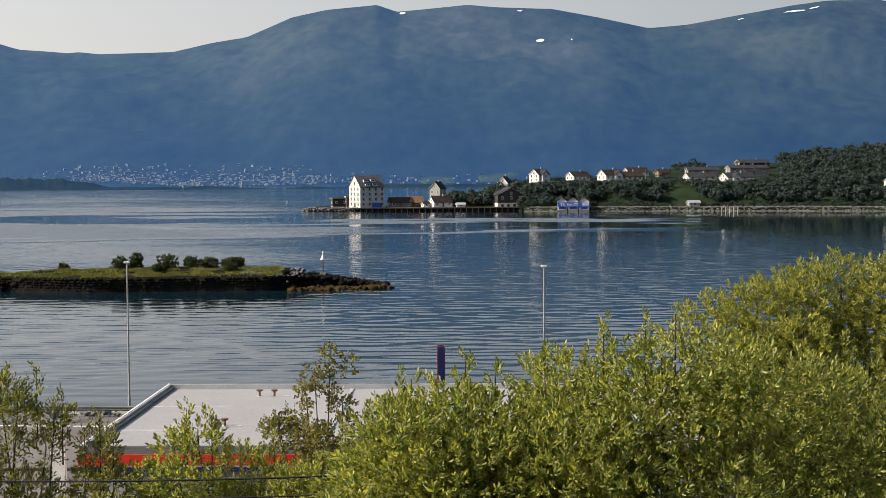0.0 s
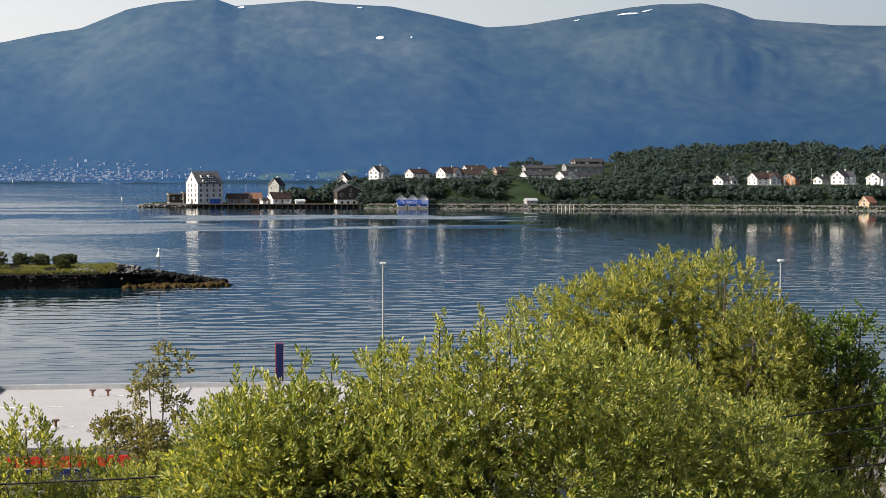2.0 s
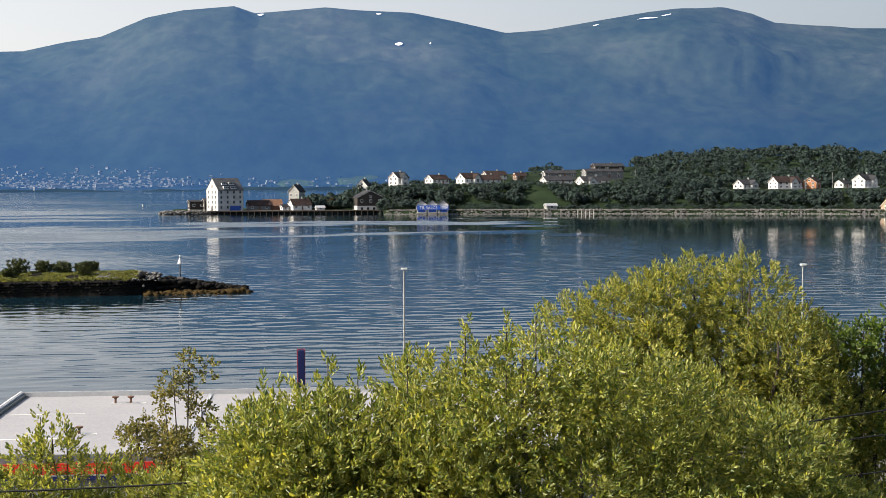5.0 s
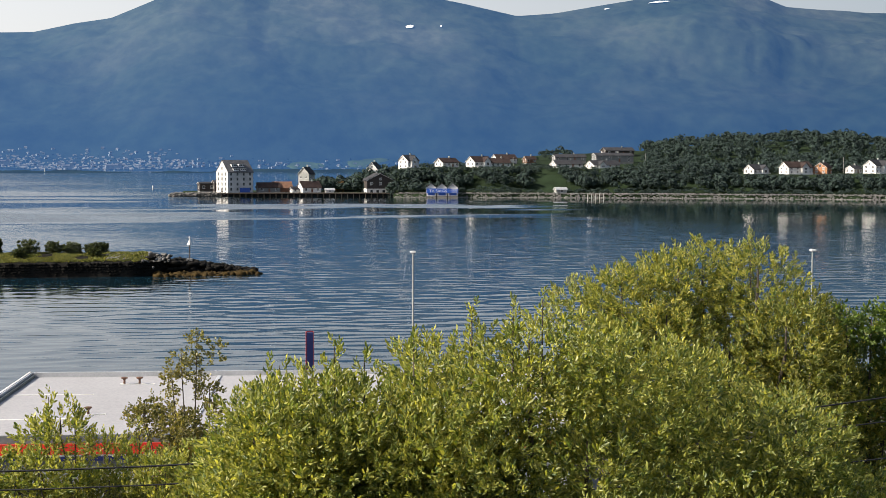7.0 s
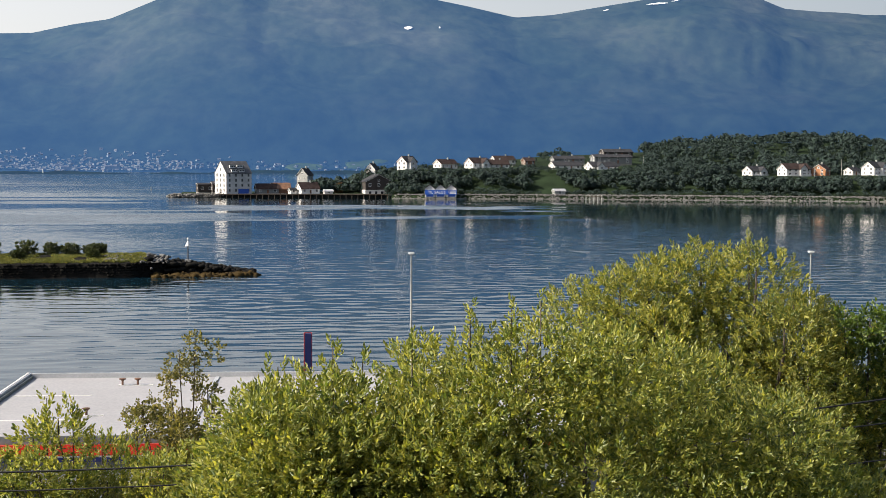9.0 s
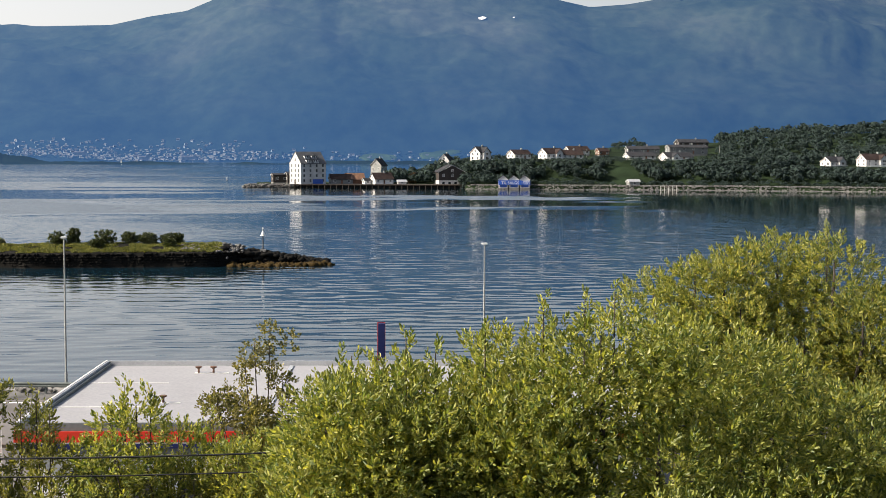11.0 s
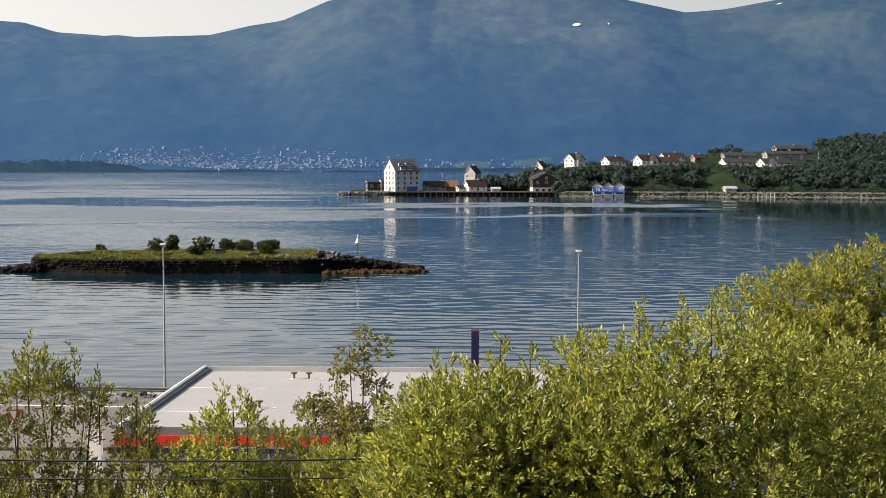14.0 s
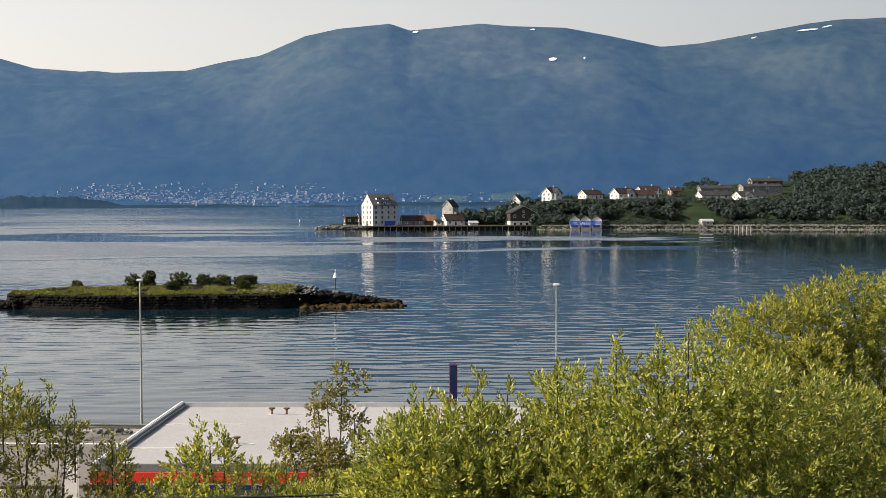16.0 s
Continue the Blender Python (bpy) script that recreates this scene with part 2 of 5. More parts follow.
for m in (M_EARTH, M_MEADOW, M_LAWN, M_SLATE, M_DARKTILE, M_WEED, M_WETSTONE):
    m.node_tree.nodes["Principled BSDF"].inputs["Specular IOR Level"].default_value = 0.05
M_BLUE = mottled("blue_paint", (0.02, 0.09, 0.42), 0.4, 0.4, 0.12, fine=10, relief=0.1)
M_STERN = mottled("red_lead_paint", (0.30, 0.085, 0.035), 0.5, 0.3, 0.2, fine=10, relief=0)
M_SHIP = mottled("ship_blue", (0.010, 0.045, 0.19), 0.35, 0.2, 0.15, fine=10, relief=0)
M_NAVY = mottled("navy_paint", (0.012, 0.02, 0.10), 0.35, 0.6, 0.15, fine=10, relief=0)
M_RED = mottled("red_fascia", (0.62, 0.035, 0.015), 0.4, 0.6, 0.1, fine=10, relief=0)
M_ROOF = mottled("roof_membrane", (0.31, 0.31, 0.318), 0.7, 0.25, 0.06, fine=30, relief=0.1)
M_METAL = mottled("galvanised_steel", (0.42, 0.43, 0.43), 0.45, 1.2, 0.15, metal=0.8, relief=0.1)
M_PALEMETAL = mottled("pale_sheet_metal", (0.48, 0.49, 0.50), 0.4, 1.0, 0.1, metal=0.3, relief=0.05)
M_RAIL = mottled("weathered_rail", (0.13, 0.15, 0.14), 0.6, 1.0, 0.25, metal=0.3, relief=0.1)
M_RUST = mottled("rusty_cowl", (0.12, 0.06, 0.035), 0.8, 3.0, 0.4, relief=0.2)
M_DIMRED = mottled("faded_red_paint", (0.30, 0.035, 0.04), 0.5, 0.6, 0.2, fine=10, relief=0)
M_CABLE = mottled("black_cable", (0.012, 0.012, 0.012), 0.5, 3, 0.2, relief=0)
M_TIMBER = mottled("old_timber", (0.07, 0.055, 0.04), 0.85, 0.8, 0.35)
M_BARK = mottled("bark", (0.07, 0.055, 0.04), 0.9, 6, 0.4, relief=0.8, depth=0.02, fine=6)
M_PANE = glass("window_pane")
M_CARWHITE = mottled("white_car_paint", (0.78, 0.78, 0.78), 0.2, 0.6, 0.03, relief=0)
M_RUBBER = mottled("rubber", (0.02, 0.02, 0.02), 0.8, 4, 0.2)
M_LAMP = mottled("lamp_plastic", (0.75, 0.75, 0.72), 0.4, 3, 0.05, relief=0)
M_LEAF_NEAR = leafy("willow_leaf", (0.090, 0.138, 0.040), (0.43, 0.42, 0.12), 0.42, 0.46)
M_LEAF_BACK = leafy("sallow_leaf", (0.088, 0.132, 0.036), (0.42, 0.395, 0.105), 0.42, 0.48)
M_LEAF_DARK = leafy("birch_leaf", (0.070, 0.080, 0.028), (0.28, 0.245, 0.09), 0.4, 0.42)
M_LEAF_ISLET = leafy("bush_leaf", (0.020, 0.032, 0.012), (0.075, 0.09, 0.03), 0.6, 0.25)
M_LEAF_RUST = leafy("rowan_leaf", (0.05, 0.045, 0.015), (0.17, 0.085, 0.03), 0.7, 0.3)
M_LEAF_MAPLE = leafy("maple_leaf", (0.05, 0.085, 0.020), (0.16, 0.22, 0.05), 0.4, 0.5)
M_LEAF_OLIVE = leafy("olive_leaf", (0.08, 0.098, 0.03), (0.31, 0.30, 0.095), 0.4, 0.45)
# leaf greens shifted towards blue: haze over the headland put into the base colour
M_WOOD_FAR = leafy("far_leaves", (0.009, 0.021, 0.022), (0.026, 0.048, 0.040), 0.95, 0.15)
M_GRASS = leafy("grass_blade", (0.06, 0.075, 0.018), (0.22, 0.22, 0.055), 0.8, 0.3)


# ---- mesh helpers ----
def link_mesh(name, data, mat, parent=None, label=""):
    ob = new(name, data)
    if mat:
        data.materials.append(mat)
    if parent:
        ob.parent = parent
    return tagged(ob, label)


def part(name, bm, mat, parent=None, label=""):
    data = bpy.data.meshes.new(name)
    bmesh.ops.recalc_face_normals(bm, faces=bm.faces)
    bm.to_mesh(data)
    bm.free()
    return link_mesh(name, data, mat, parent, label)


def quads(name, verts, faces, mat, parent=None, label="", smooth=False):
    """A mesh from arrays: verts (n, 3), faces (m, 3 or 4)."""
    verts, faces = np.asarray(verts, np.float32), np.asarray(faces, np.int32)
    data = bpy.data.meshes.new(name)
    m, k = faces.shape
    data.vertices.add(len(verts))
    data.vertices.foreach_set("co", verts.ravel())
    data.loops.add(m * k)
    data.loops.foreach_set("vertex_index", faces.ravel())
    data.polygons.add(m)
    data.polygons.foreach_set("loop_start", np.arange(0, m * k, k, dtype=np.int32))
    if smooth:
        data.polygons.foreach_set("use_smooth", np.ones(m, dtype=bool))
    data.update(calc_edges=True)
    return link_mesh(name, data, mat, parent, label)


def thing(name, x, y, z, rz=0, label="", category="", group="", kind=""):
    ob = new(name)
    ob.empty_display_size = 0.2
    ob.matrix_basis = pose(x, y, z, 0, 0, rz)
    return tagged(ob, label, category, group, kind)


def at(bearing, distance):
    a = radians(bearing)
    return math.sin(a) * distance, math.cos(a) * distance


def box(bm, x0, x1, y0, y1, z0, z1, bevel=0.0):
    vs = [bm.verts.new((x, y, z)) for z in (z0, z1) for y in (y0, y1) for x in (x0, x1)]
    fs = [bm.faces.new([vs[i] for i in f]) for f in ((0, 2, 3, 1), (4, 5, 7, 6), (0, 1, 5, 4), (2, 6, 7, 3), (0, 4, 6, 2), (1, 3, 7, 5))]
    if bevel:
        es = list({e for f in fs for e in f.edges})
        bmesh.ops.bevel(bm, geom=es, offset=bevel, segments=2, affect="EDGES")
    return bm


def slab(*a, bevel=0.0):
    return box(bmesh.new(), *a, bevel=bevel)


def tube(bm, points, radii, sides=8):
    """A tapered tube along points."""
    rings = []
    for i, p in enumerate(points):
        p = Vector(p)
        d = Vector(points[min(i + 1, len(points) - 1)]) - Vector(points[max(i - 1, 0)])
        d.normalize()
        u = d.orthogonal().normalized()
        v = d.cross(u)
        rings.append([bm.verts.new(p + (u * math.cos(k * math.tau / sides) + v * math.sin(k * math.tau / sides)) * radii[i]) for k in range(sides)])
    for a, b in zip(rings, rings[1:]):
        for k in range(sides):
            bm.faces.new((a[k], a[(k + 1) % sides], b[(k + 1) % sides], b[k]))
    bm.faces.new(rings[0][::-1])
    bm.faces.new(rings[-1])
    return bm


def prism(bm, profile, x0, x1):
    """A profile of (y, z) drawn out along x."""
    a = [bm.verts.new((x0, y, z)) for y, z in profile]
    b = [bm.verts.new((x1, y, z)) for y, z in profile]
    n = len(profile)
    bm.faces.new(a)
    bm.faces.new(b[::-1])
    for i in range(n):
        bm.faces.new((a[i], b[i], b[(i + 1) % n], a[(i + 1) % n]))
    return bm


def lumps(bm, centre, size, rng, detail=2, rough=0.25):
    """A rounded, uneven stone."""
    made = bmesh.ops.create_icosphere(bm, subdivisions=detail, radius=1.0)["verts"]
    off = Vector((rng.uniform(-50, 50), rng.uniform(-50, 50), rng.uniform(-50, 50)))
    for v in made:
        k = 1 + rough * noise.noise(v.co * 1.6 + off) * 1.6
        v.co = Vector((v.co.x * size[0], v.co.y * size[1], v.co.z * size[2])) * k + Vector(centre)


def leaf_cloud(bases, dirs, per, length, width, rng, spread=0.9, stem=0.25):
    """Shoots: leaves set in a spiral round a short stem. Returns verts and quads."""
    n = len(bases)
    d = dirs / np.linalg.norm(dirs, axis=1, keepdims=True)
    ref = np.where(np.abs(d[:, 2:3]) < 0.9, np.array([[0, 0, 1.0]]), np.array([[1.0, 0, 0]]))
    u = np.cross(d, ref)
    u /= np.linalg.norm(u, axis=1, keepdims=True)
    v = np.cross(d, u)
    k = np.arange(per)
    ang = (k * 2.39996)[None, :] + rng.uniform(0, 6.28, (n, 1))
    frac = ((k + 0.5) / per)[None, :] * np.ones((n, 1))
    out = u[:, None] * np.cos(ang)[..., None] + v[:, None] * np.sin(ang)[..., None]
    open_ = (spread * (1.15 - 0.75 * frac))[..., None] * rng.uniform(0.6, 1.3, (n, per, 1))
    ld = d[:, None] + out * open_ + rng.normal(0, 0.12, (n, per, 3))
    ld /= np.linalg.norm(ld, axis=2, keepdims=True)
    side = np.cross(ld, out + rng.normal(0, 0.35, (n, per, 3)))
    side /= np.linalg.norm(side, axis=2, keepdims=True)
    nor = np.cross(side, ld)
    size = rng.uniform(0.65, 1.15, (n, 1, 1)) * rng.uniform(0.7, 1.15, (n, per, 1)) * length
    w = size * (width / length)
    root = bases[:, None] + d[:, None] * (frac * stem)[..., None]
    fold = nor * w * 0.45
    pts = [root, root + ld * size * 0.33 + side * w * 0.5 + fold, root + ld * size * 0.70 + side * w * 0.42 + fold,
           root + ld * size - nor * size * 0.08, root + ld * size * 0.70 - side * w * 0.42 + fold, root + ld * size * 0.33 - side * w * 0.5 + fold]
    verts = np.stack(pts, axis=2).reshape(-1, 3)
    first = (np.arange(n * per) * 6)[:, None]
    faces = np.concatenate([first + np.array([[0, 1, 2, 3]]), first + np.array([[0, 3, 4, 5]])])
    return verts, faces


def shoots_on(blobs, count, rng, inner=0.55, up=0.6):
    """Places and directions of shoots through the outer part of a crown made of ellipsoids."""
    b = np.array(blobs, float)
    area = (b[:, 3] * b[:, 5]) ** 0.8
    pick = rng.choice(len(b), count, p=area / area.sum())
    d = rng.normal(0, 1, (count, 3))
    d /= np.linalg.norm(d, axis=1, keepdims=True)
    r = inner + (1 - inner) * rng.random((count, 1)) ** 0.6
    p = b[pick, :3] + d * b[pick, 3:6] * r
    return p, d * 0.7 + np.array([0, 0, up]) + rng.normal(0, 0.25, (count, 3))


# ---- the large structure ----
def lerp_table(x, table):
    xs, ys = zip(*table)
    return float(np.interp(x, xs, ys))


def sheet(name, xs, ys, height, mat, parent=None, smooth=True):
    """A ground sheet over the grid xs by ys."""
    v = [(x, y, height(x, y)) for y in ys for x in xs]
    n = len(xs)
    f = [(j * n + i, j * n + i + 1, (j + 1) * n + i + 1, (j + 1) * n + i) for j in range(len(ys) - 1) for i in range(n - 1)]
    return quads(name, v, f, mat, parent, smooth=smooth)


QUAY, QUAY_EDGE = 2.2, 93.5


def land(x, y):
    """Height of the near ground: a wooded slope down to the flat quay."""
    if y < 35.7:
        z = 14.0 - 0.35 * (y - 2.0) + 0.25 * noise.noise(Vector((x * 0.2, y * 0.2, 0)))
        return max(QUAY, min(z, 15.5))
    return QUAY


def sea_sheet():
    """The fjord: one sheet, with real ripples in the nearer water."""
    rng = np.random.default_rng(17)
    cols = np.concatenate([[-30, -12, -5, -2, -1, -0.6], np.linspace(-0.40, 0.60, 370), [0.8, 1.3, 2.5, 6, 14, 30]])
    rows = np.concatenate([np.arange(78, 250, 0.40), np.arange(250, 500, 0.8), [510, 540, 600, 700, 900, 1300, 2000, 3200, 4990]])
    Y = np.repeat(rows[:, None], len(cols), axis=1)
    X = Y * cols[None, :]
    Z = np.zeros_like(Y)
    # long-crested wave trains: (count, wavelengths, spread of direction, steepness, fades out between)
    for count, short, long_, spread, steep, near, gone in ((12, 1.5, 3.4, 0.20, 0.0115, 150, 330), (8, 1.3, 2.2, 0.5, 0.006, 130, 240), (10, 2.8, 5.6, 0.28, 0.012, 300, 480)):
        for i in range(count):
            k = math.tau / rng.uniform(short, long_)
            turn = rng.normal(0.04, spread)
            gx, gy = rng.uniform(0.025, 0.08), rng.uniform(0.03, 0.10)
            group = 0.55 + 0.45 * np.sin(X * gx + rng.uniform(0, 6)) * np.sin(Y * gy + rng.uniform(0, 6))
            fade = np.clip((gone - Y) / (gone - near), 0, 1)
            Z += steep / k * group * fade * np.sin(k * (X * math.sin(turn) + Y * math.cos(turn)) + rng.uniform(0, math.tau))
    Z[:, :6] = 0
    Z[:, -6:] = 0
    n = len(cols)
    a = (np.arange(len(rows) - 1)[:, None] * n + np.arange(n - 1)[None, :]).ravel()
    return quads("water", np.stack([X, Y, Z], axis=2).reshape(-1, 3), np.stack([a, a + 1, a + n + 1, a + n], axis=1), M_WATER, smooth=True)


sea = sea_sheet()
tagged(sea, "rippled blue fjord water with calm and ruffled lanes", "water", kind="structure")
xs = list(np.arange(-160, 161, 4.0))
ys = list(np.arange(-60, 36, 2.0)) + [36.5, 60, 70]
ground = sheet("ground", xs, ys, land, M_EARTH)
tagged(ground, "grassy slope falling to the quay", "ground", kind="structure")
# the quay runs at a slight slant to the slope
QUAY_TURN = -5.0


def by_quay(x, y):
    """A place on the quay: x along it, y across, turned about the first street lamp."""
    a = radians(QUAY_TURN)
    return -19 + (x + 19) * math.cos(a) - (y - 90.6) * math.sin(a), 90.6 + (x + 19) * math.sin(a) + (y - 90.6) * math.cos(a)


TURNED = pose(*by_quay(0, 0), 0, 0, 0, QUAY_TURN)
road = part("road", slab(-160, 160, 44, 88.5, QUAY - 0.3, QUAY + 0.008), M_ASPHALT)
tagged(road, "worn grey asphalt forecourt and quay road", "road", kind="structure")
forecourt = part("pavement", slab(-160, 160, 37.5, 62, QUAY - 0.28, QUAY + 0.004), M_ASPHALT)
tagged(forecourt, "worn grey asphalt before the fuel station", "pavement", kind="structure")
verge = part("verge", slab(-160, 160, 88.5, 91.6, QUAY - 0.3, QUAY + 0.02), M_STONE)
tagged(verge, "stony verge between the road and the quay edge", "verge", kind="structure")
quay = part("quay_wall", slab(-160, 160, 91.6, QUAY_EDGE, -3, QUAY + 0.05), M_CONCRETE)
tagged(quay, "weathered concrete quay edge above the water", "quay", kind="structure")
for ob in (road, verge, quay):
    ob.matrix_basis = TURNED

# the far mountain: skyline by bearing and height angle in degrees
SKYLINE = [(-40, 4.6), (-30, 5.2), (-22, 5.7), (-16.93, 5.51), (-15.65, 5.16), (-14.56, 5.11), (-13.79, 5.06), (-13.34, 5.11), (-12.57, 5.04), (-9.63, 5.17),
           (-8.02, 5.56), (-6.63, 5.80), (-4.76, 6.62), (-3.36, 6.93), (-1.24, 7.14), (-0.42, 6.86), (0.41, 6.93), (2.53, 7.13), (3.71, 7.02), (6.05, 6.92),
           (7.92, 6.55), (10.0, 6.07), (11.55, 6.17), (13.63, 6.5), (15.9, 6.84), (17, 6.92), (18.87, 6.96), (20.02, 6.67), (20.9, 6.27), (24, 5.96), (28, 5.8), (40, 5.6), (50, 5)]
FOOT, CREST = 3050.0, 4550.0


def mountain(bearing, r):
    """Height of the mountainside by bearing and distance."""
    top = EYE + CREST * math.tan(radians(lerp_table(bearing, SKYLINE)))
    foot = FOOT + 120 * noise.noise(Vector((bearing * 0.2, 3, 0)))
    s = (r - foot) / (CREST - foot)
    if s < 0:
        return -6.0 + 6 * max(0, 1 + s * 20)
    x, y = at(bearing, r)
    if s <= 1:
        base = top * (0.16 * min(1, s / 0.25) ** 1.5 + 0.84 * max(0, (s - 0.12) / 0.88) ** 1.15) + 1.5
        rise = math.sin(math.pi * min(1, s)) ** 0.8
        p = Vector((x, y, 0))
        folds = 70 * noise.noise(p * 0.0016 + Vector((7, 0, 0))) + 45 * (0.5 - abs(noise.noise(p * 0.0035))) + 22 * noise.noise(p * 0.008) + 9 * noise.noise(p * 0.022)
        # a broken cliff under the eastern top, with gullies
        east = max(0.0, min(1.0, (bearing - 13.5) / 4.0))
        edge = s + 0.05 * noise.noise(Vector((bearing * 0.5, 0, 8)))
        cliff = east * max(0.0, min((edge - 0.50) / 0.10, (1 - edge) / 0.40, 1.0))
        slip = bearing + s * 2.2 + 0.8 * noise.noise(Vector((bearing * 0.7, s * 6, 4)))
        gully = abs(noise.noise(Vector((slip * 1.3, s * 2, 3)))) + 0.5 * abs(noise.noise(Vector((slip * 3.1, s * 4, 6))))
        base += cliff * top * 0.10 + east * 30 * (gully - 0.3) * max(0.0, 1 - abs(s - 0.56) / 0.2)
        return base + folds * rise * (0.25 + 0.75 * s)
    return top - (r - CREST) * 0.25


bearings = list(np.arange(-40, 50.01, 0.22))
ranges = list(np.linspace(2850, 3300, 16)) + list(np.linspace(3330, 4540, 56)) + [4550, 4600, 4700]
v = []
for r in ranges:
    for b in bearings:
        v.append((*at(b, r), mountain(b, r)))
n = len(bearings)
f = [(j * n + i, j * n + i + 1, (j + 1) * n + i + 1, (j + 1) * n + i) for j in range(len(ranges) - 1) for i in range(n - 1)]
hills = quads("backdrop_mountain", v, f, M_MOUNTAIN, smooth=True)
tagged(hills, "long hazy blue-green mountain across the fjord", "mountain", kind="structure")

# the wooded headland across the water
SHORE = 722.0
PLATEAU = [(-8, 1.6), (-3, 1.9), (2, 2.4), (3.2, 4), (4.4, 11), (5.2, 15), (9, 15.6), (12, 15.4), (15, 15), (17, 13.5), (19, 12.2), (30, 12.2)]
CROWN = [(-8, 1.8), (2, 3), (4, 9), (6, 14), (8, 16), (9, 20), (11, 24), (14, 26), (15.2, 27), (16.5, 29), (18.5, 32), (21, 34), (23.2, 35), (25, 30), (28, 29), (34, 27)]


def headland(bearing, r):
    d = r - SHORE - 6 * noise.noise(Vector((bearing * 0.6, 0, 5)))
    d -= 28 * max(0.0, min(1.0, (5.1 - bearing) / 0.5))
    left = max(0.0, min(1.0, (bearing + 4.3) / 0.5))
    plateau, crown = lerp_table(bearing, PLATEAU), lerp_table(bearing, CROWN)
    if d < 0:
        return -2.0 + max(-3, d * 0.2)
    z = min(2.0, -2.0 + d * 1.2)
    if d > 14:
        k = min(1, (d - 14) / 44)
        z = 2.0 + (plateau - 2.0) * (k * k * (3 - 2 * k))
    if d > 80:
        k = min(1, (d - 80) / 170)
        z += (crown - plateau) * (k * k * (3 - 2 * k))
    if d > 330:
        z -= (d - 330) * 0.12
    x, y = at(bearing, r)
    if d > 16:
        z += 1.2 * noise.noise(Vector((x * 0.03, y * 0.03, 1))) * min(1, (d - 16) / 30) * (0.2 if bearing < 3 else 1)
    if bearing < 4.0 and d > 60:
        away = max(0.0, min(1.0, (4.0 - bearing) / 1.2)) * min(1.0, (d - 60) / 15)
        z = z * (1 - away) - 4 * away
    return z * left - 4 * (1 - left)


bearings = list(np.arange(-5, 34.01, 0.15))
ranges = list(np.arange(708, 800, 4.0)) + list(np.arange(804, 1400, 20.0))
n = len(bearings)
v = [(*at(b, r), headland(b, r)) for r in ranges for b in bearings]
f = [(j * n + i, j * n + i + 1, (j + 1) * n + i + 1, (j + 1) * n + i) for j in range(len(ranges) - 1) for i in range(n - 1)]
head = quads("headland", v, f, M_EARTH, smooth=True)
tagged(head, "wooded headland with houses across the water", "headland", kind="structure")

# snow patches on the mountain
SNOW = [(5.54, 5.59, 15, 5), (6.85, 5.62, 3, 2), (-0.18, 6.76, 14, 4), (4.7, 6.83, 12, 2.5), (13.72, 6.31, 12, 3), (15.85, 6.56, 44, 5), (16.6, 6.66, 20, 3)]
for b, e, w, h in SNOW:
    lo, hi = FOOT + 60, CREST
    r = CREST
    for k in range(300):
        rr = lo + (hi - lo) * k / 299
        if math.degrees(math.atan2(mountain(b, rr) - EYE, rr)) >= e:
            r = rr
            break
    db = math.degrees(w * 0.75 / r)
    bm = bmesh.new()
    rows = []
    for j in range(7):
        q = j / 6 * 2 - 1
        half = math.sqrt(max(0.04, 1 - q * q)) * (1 + 0.35 * noise.noise(Vector((b, q * 2, 0))))
        row = []
        for i in range(9):
            bb = b + db * half * (i / 4 - 1) + 0.12 * q * db
            rr = min(CREST, r + q * h * 2.2)
            row.append(bm.verts.new((*at(bb, rr), mountain(bb, rr) + 4)))
        rows.append(row)
    for a, c in zip(rows, rows[1:]):
        for i in range(8):
            bm.faces.new((a[i], a[i + 1], c[i + 1], c[i]))
    ob = part("snow_patch", bm, M_SNOW)
    tagged(ob, "old white snow patch on the mountainside", "snow", "snow patches", kind="stuff")


# ---- buildings across the water ----
def window_unit(parent, x, y, z, w, h, facing, frame_mat=M_WHITE, depth=0.08):
    """A window: frame round a pane, on a wall that faces -y ('front') or -x ('gable')."""
    bm = bmesh.new()
    t = 0.14
    for a, b, c, d in ((-w / 2 - t, -w / 2, -t, h + t), (w / 2, w / 2 + t, -t, h + t), (-w / 2, w / 2, -t, 0), (-w / 2, w / 2, h, h + t), (-0.04, 0.04, 0, h)):
        box(bm, a, b, -depth, 0.03, c, d)
    turn = 0 if facing == "front" else -90
    ob = part("window", bm, frame_mat, parent)
    ob.matrix_basis = pose(x, y, z, 0, 0, turn)
    part("pane", slab(-w / 2, w / 2, -0.03, 0.03, 0, h), M_PANE, ob)
    return ob


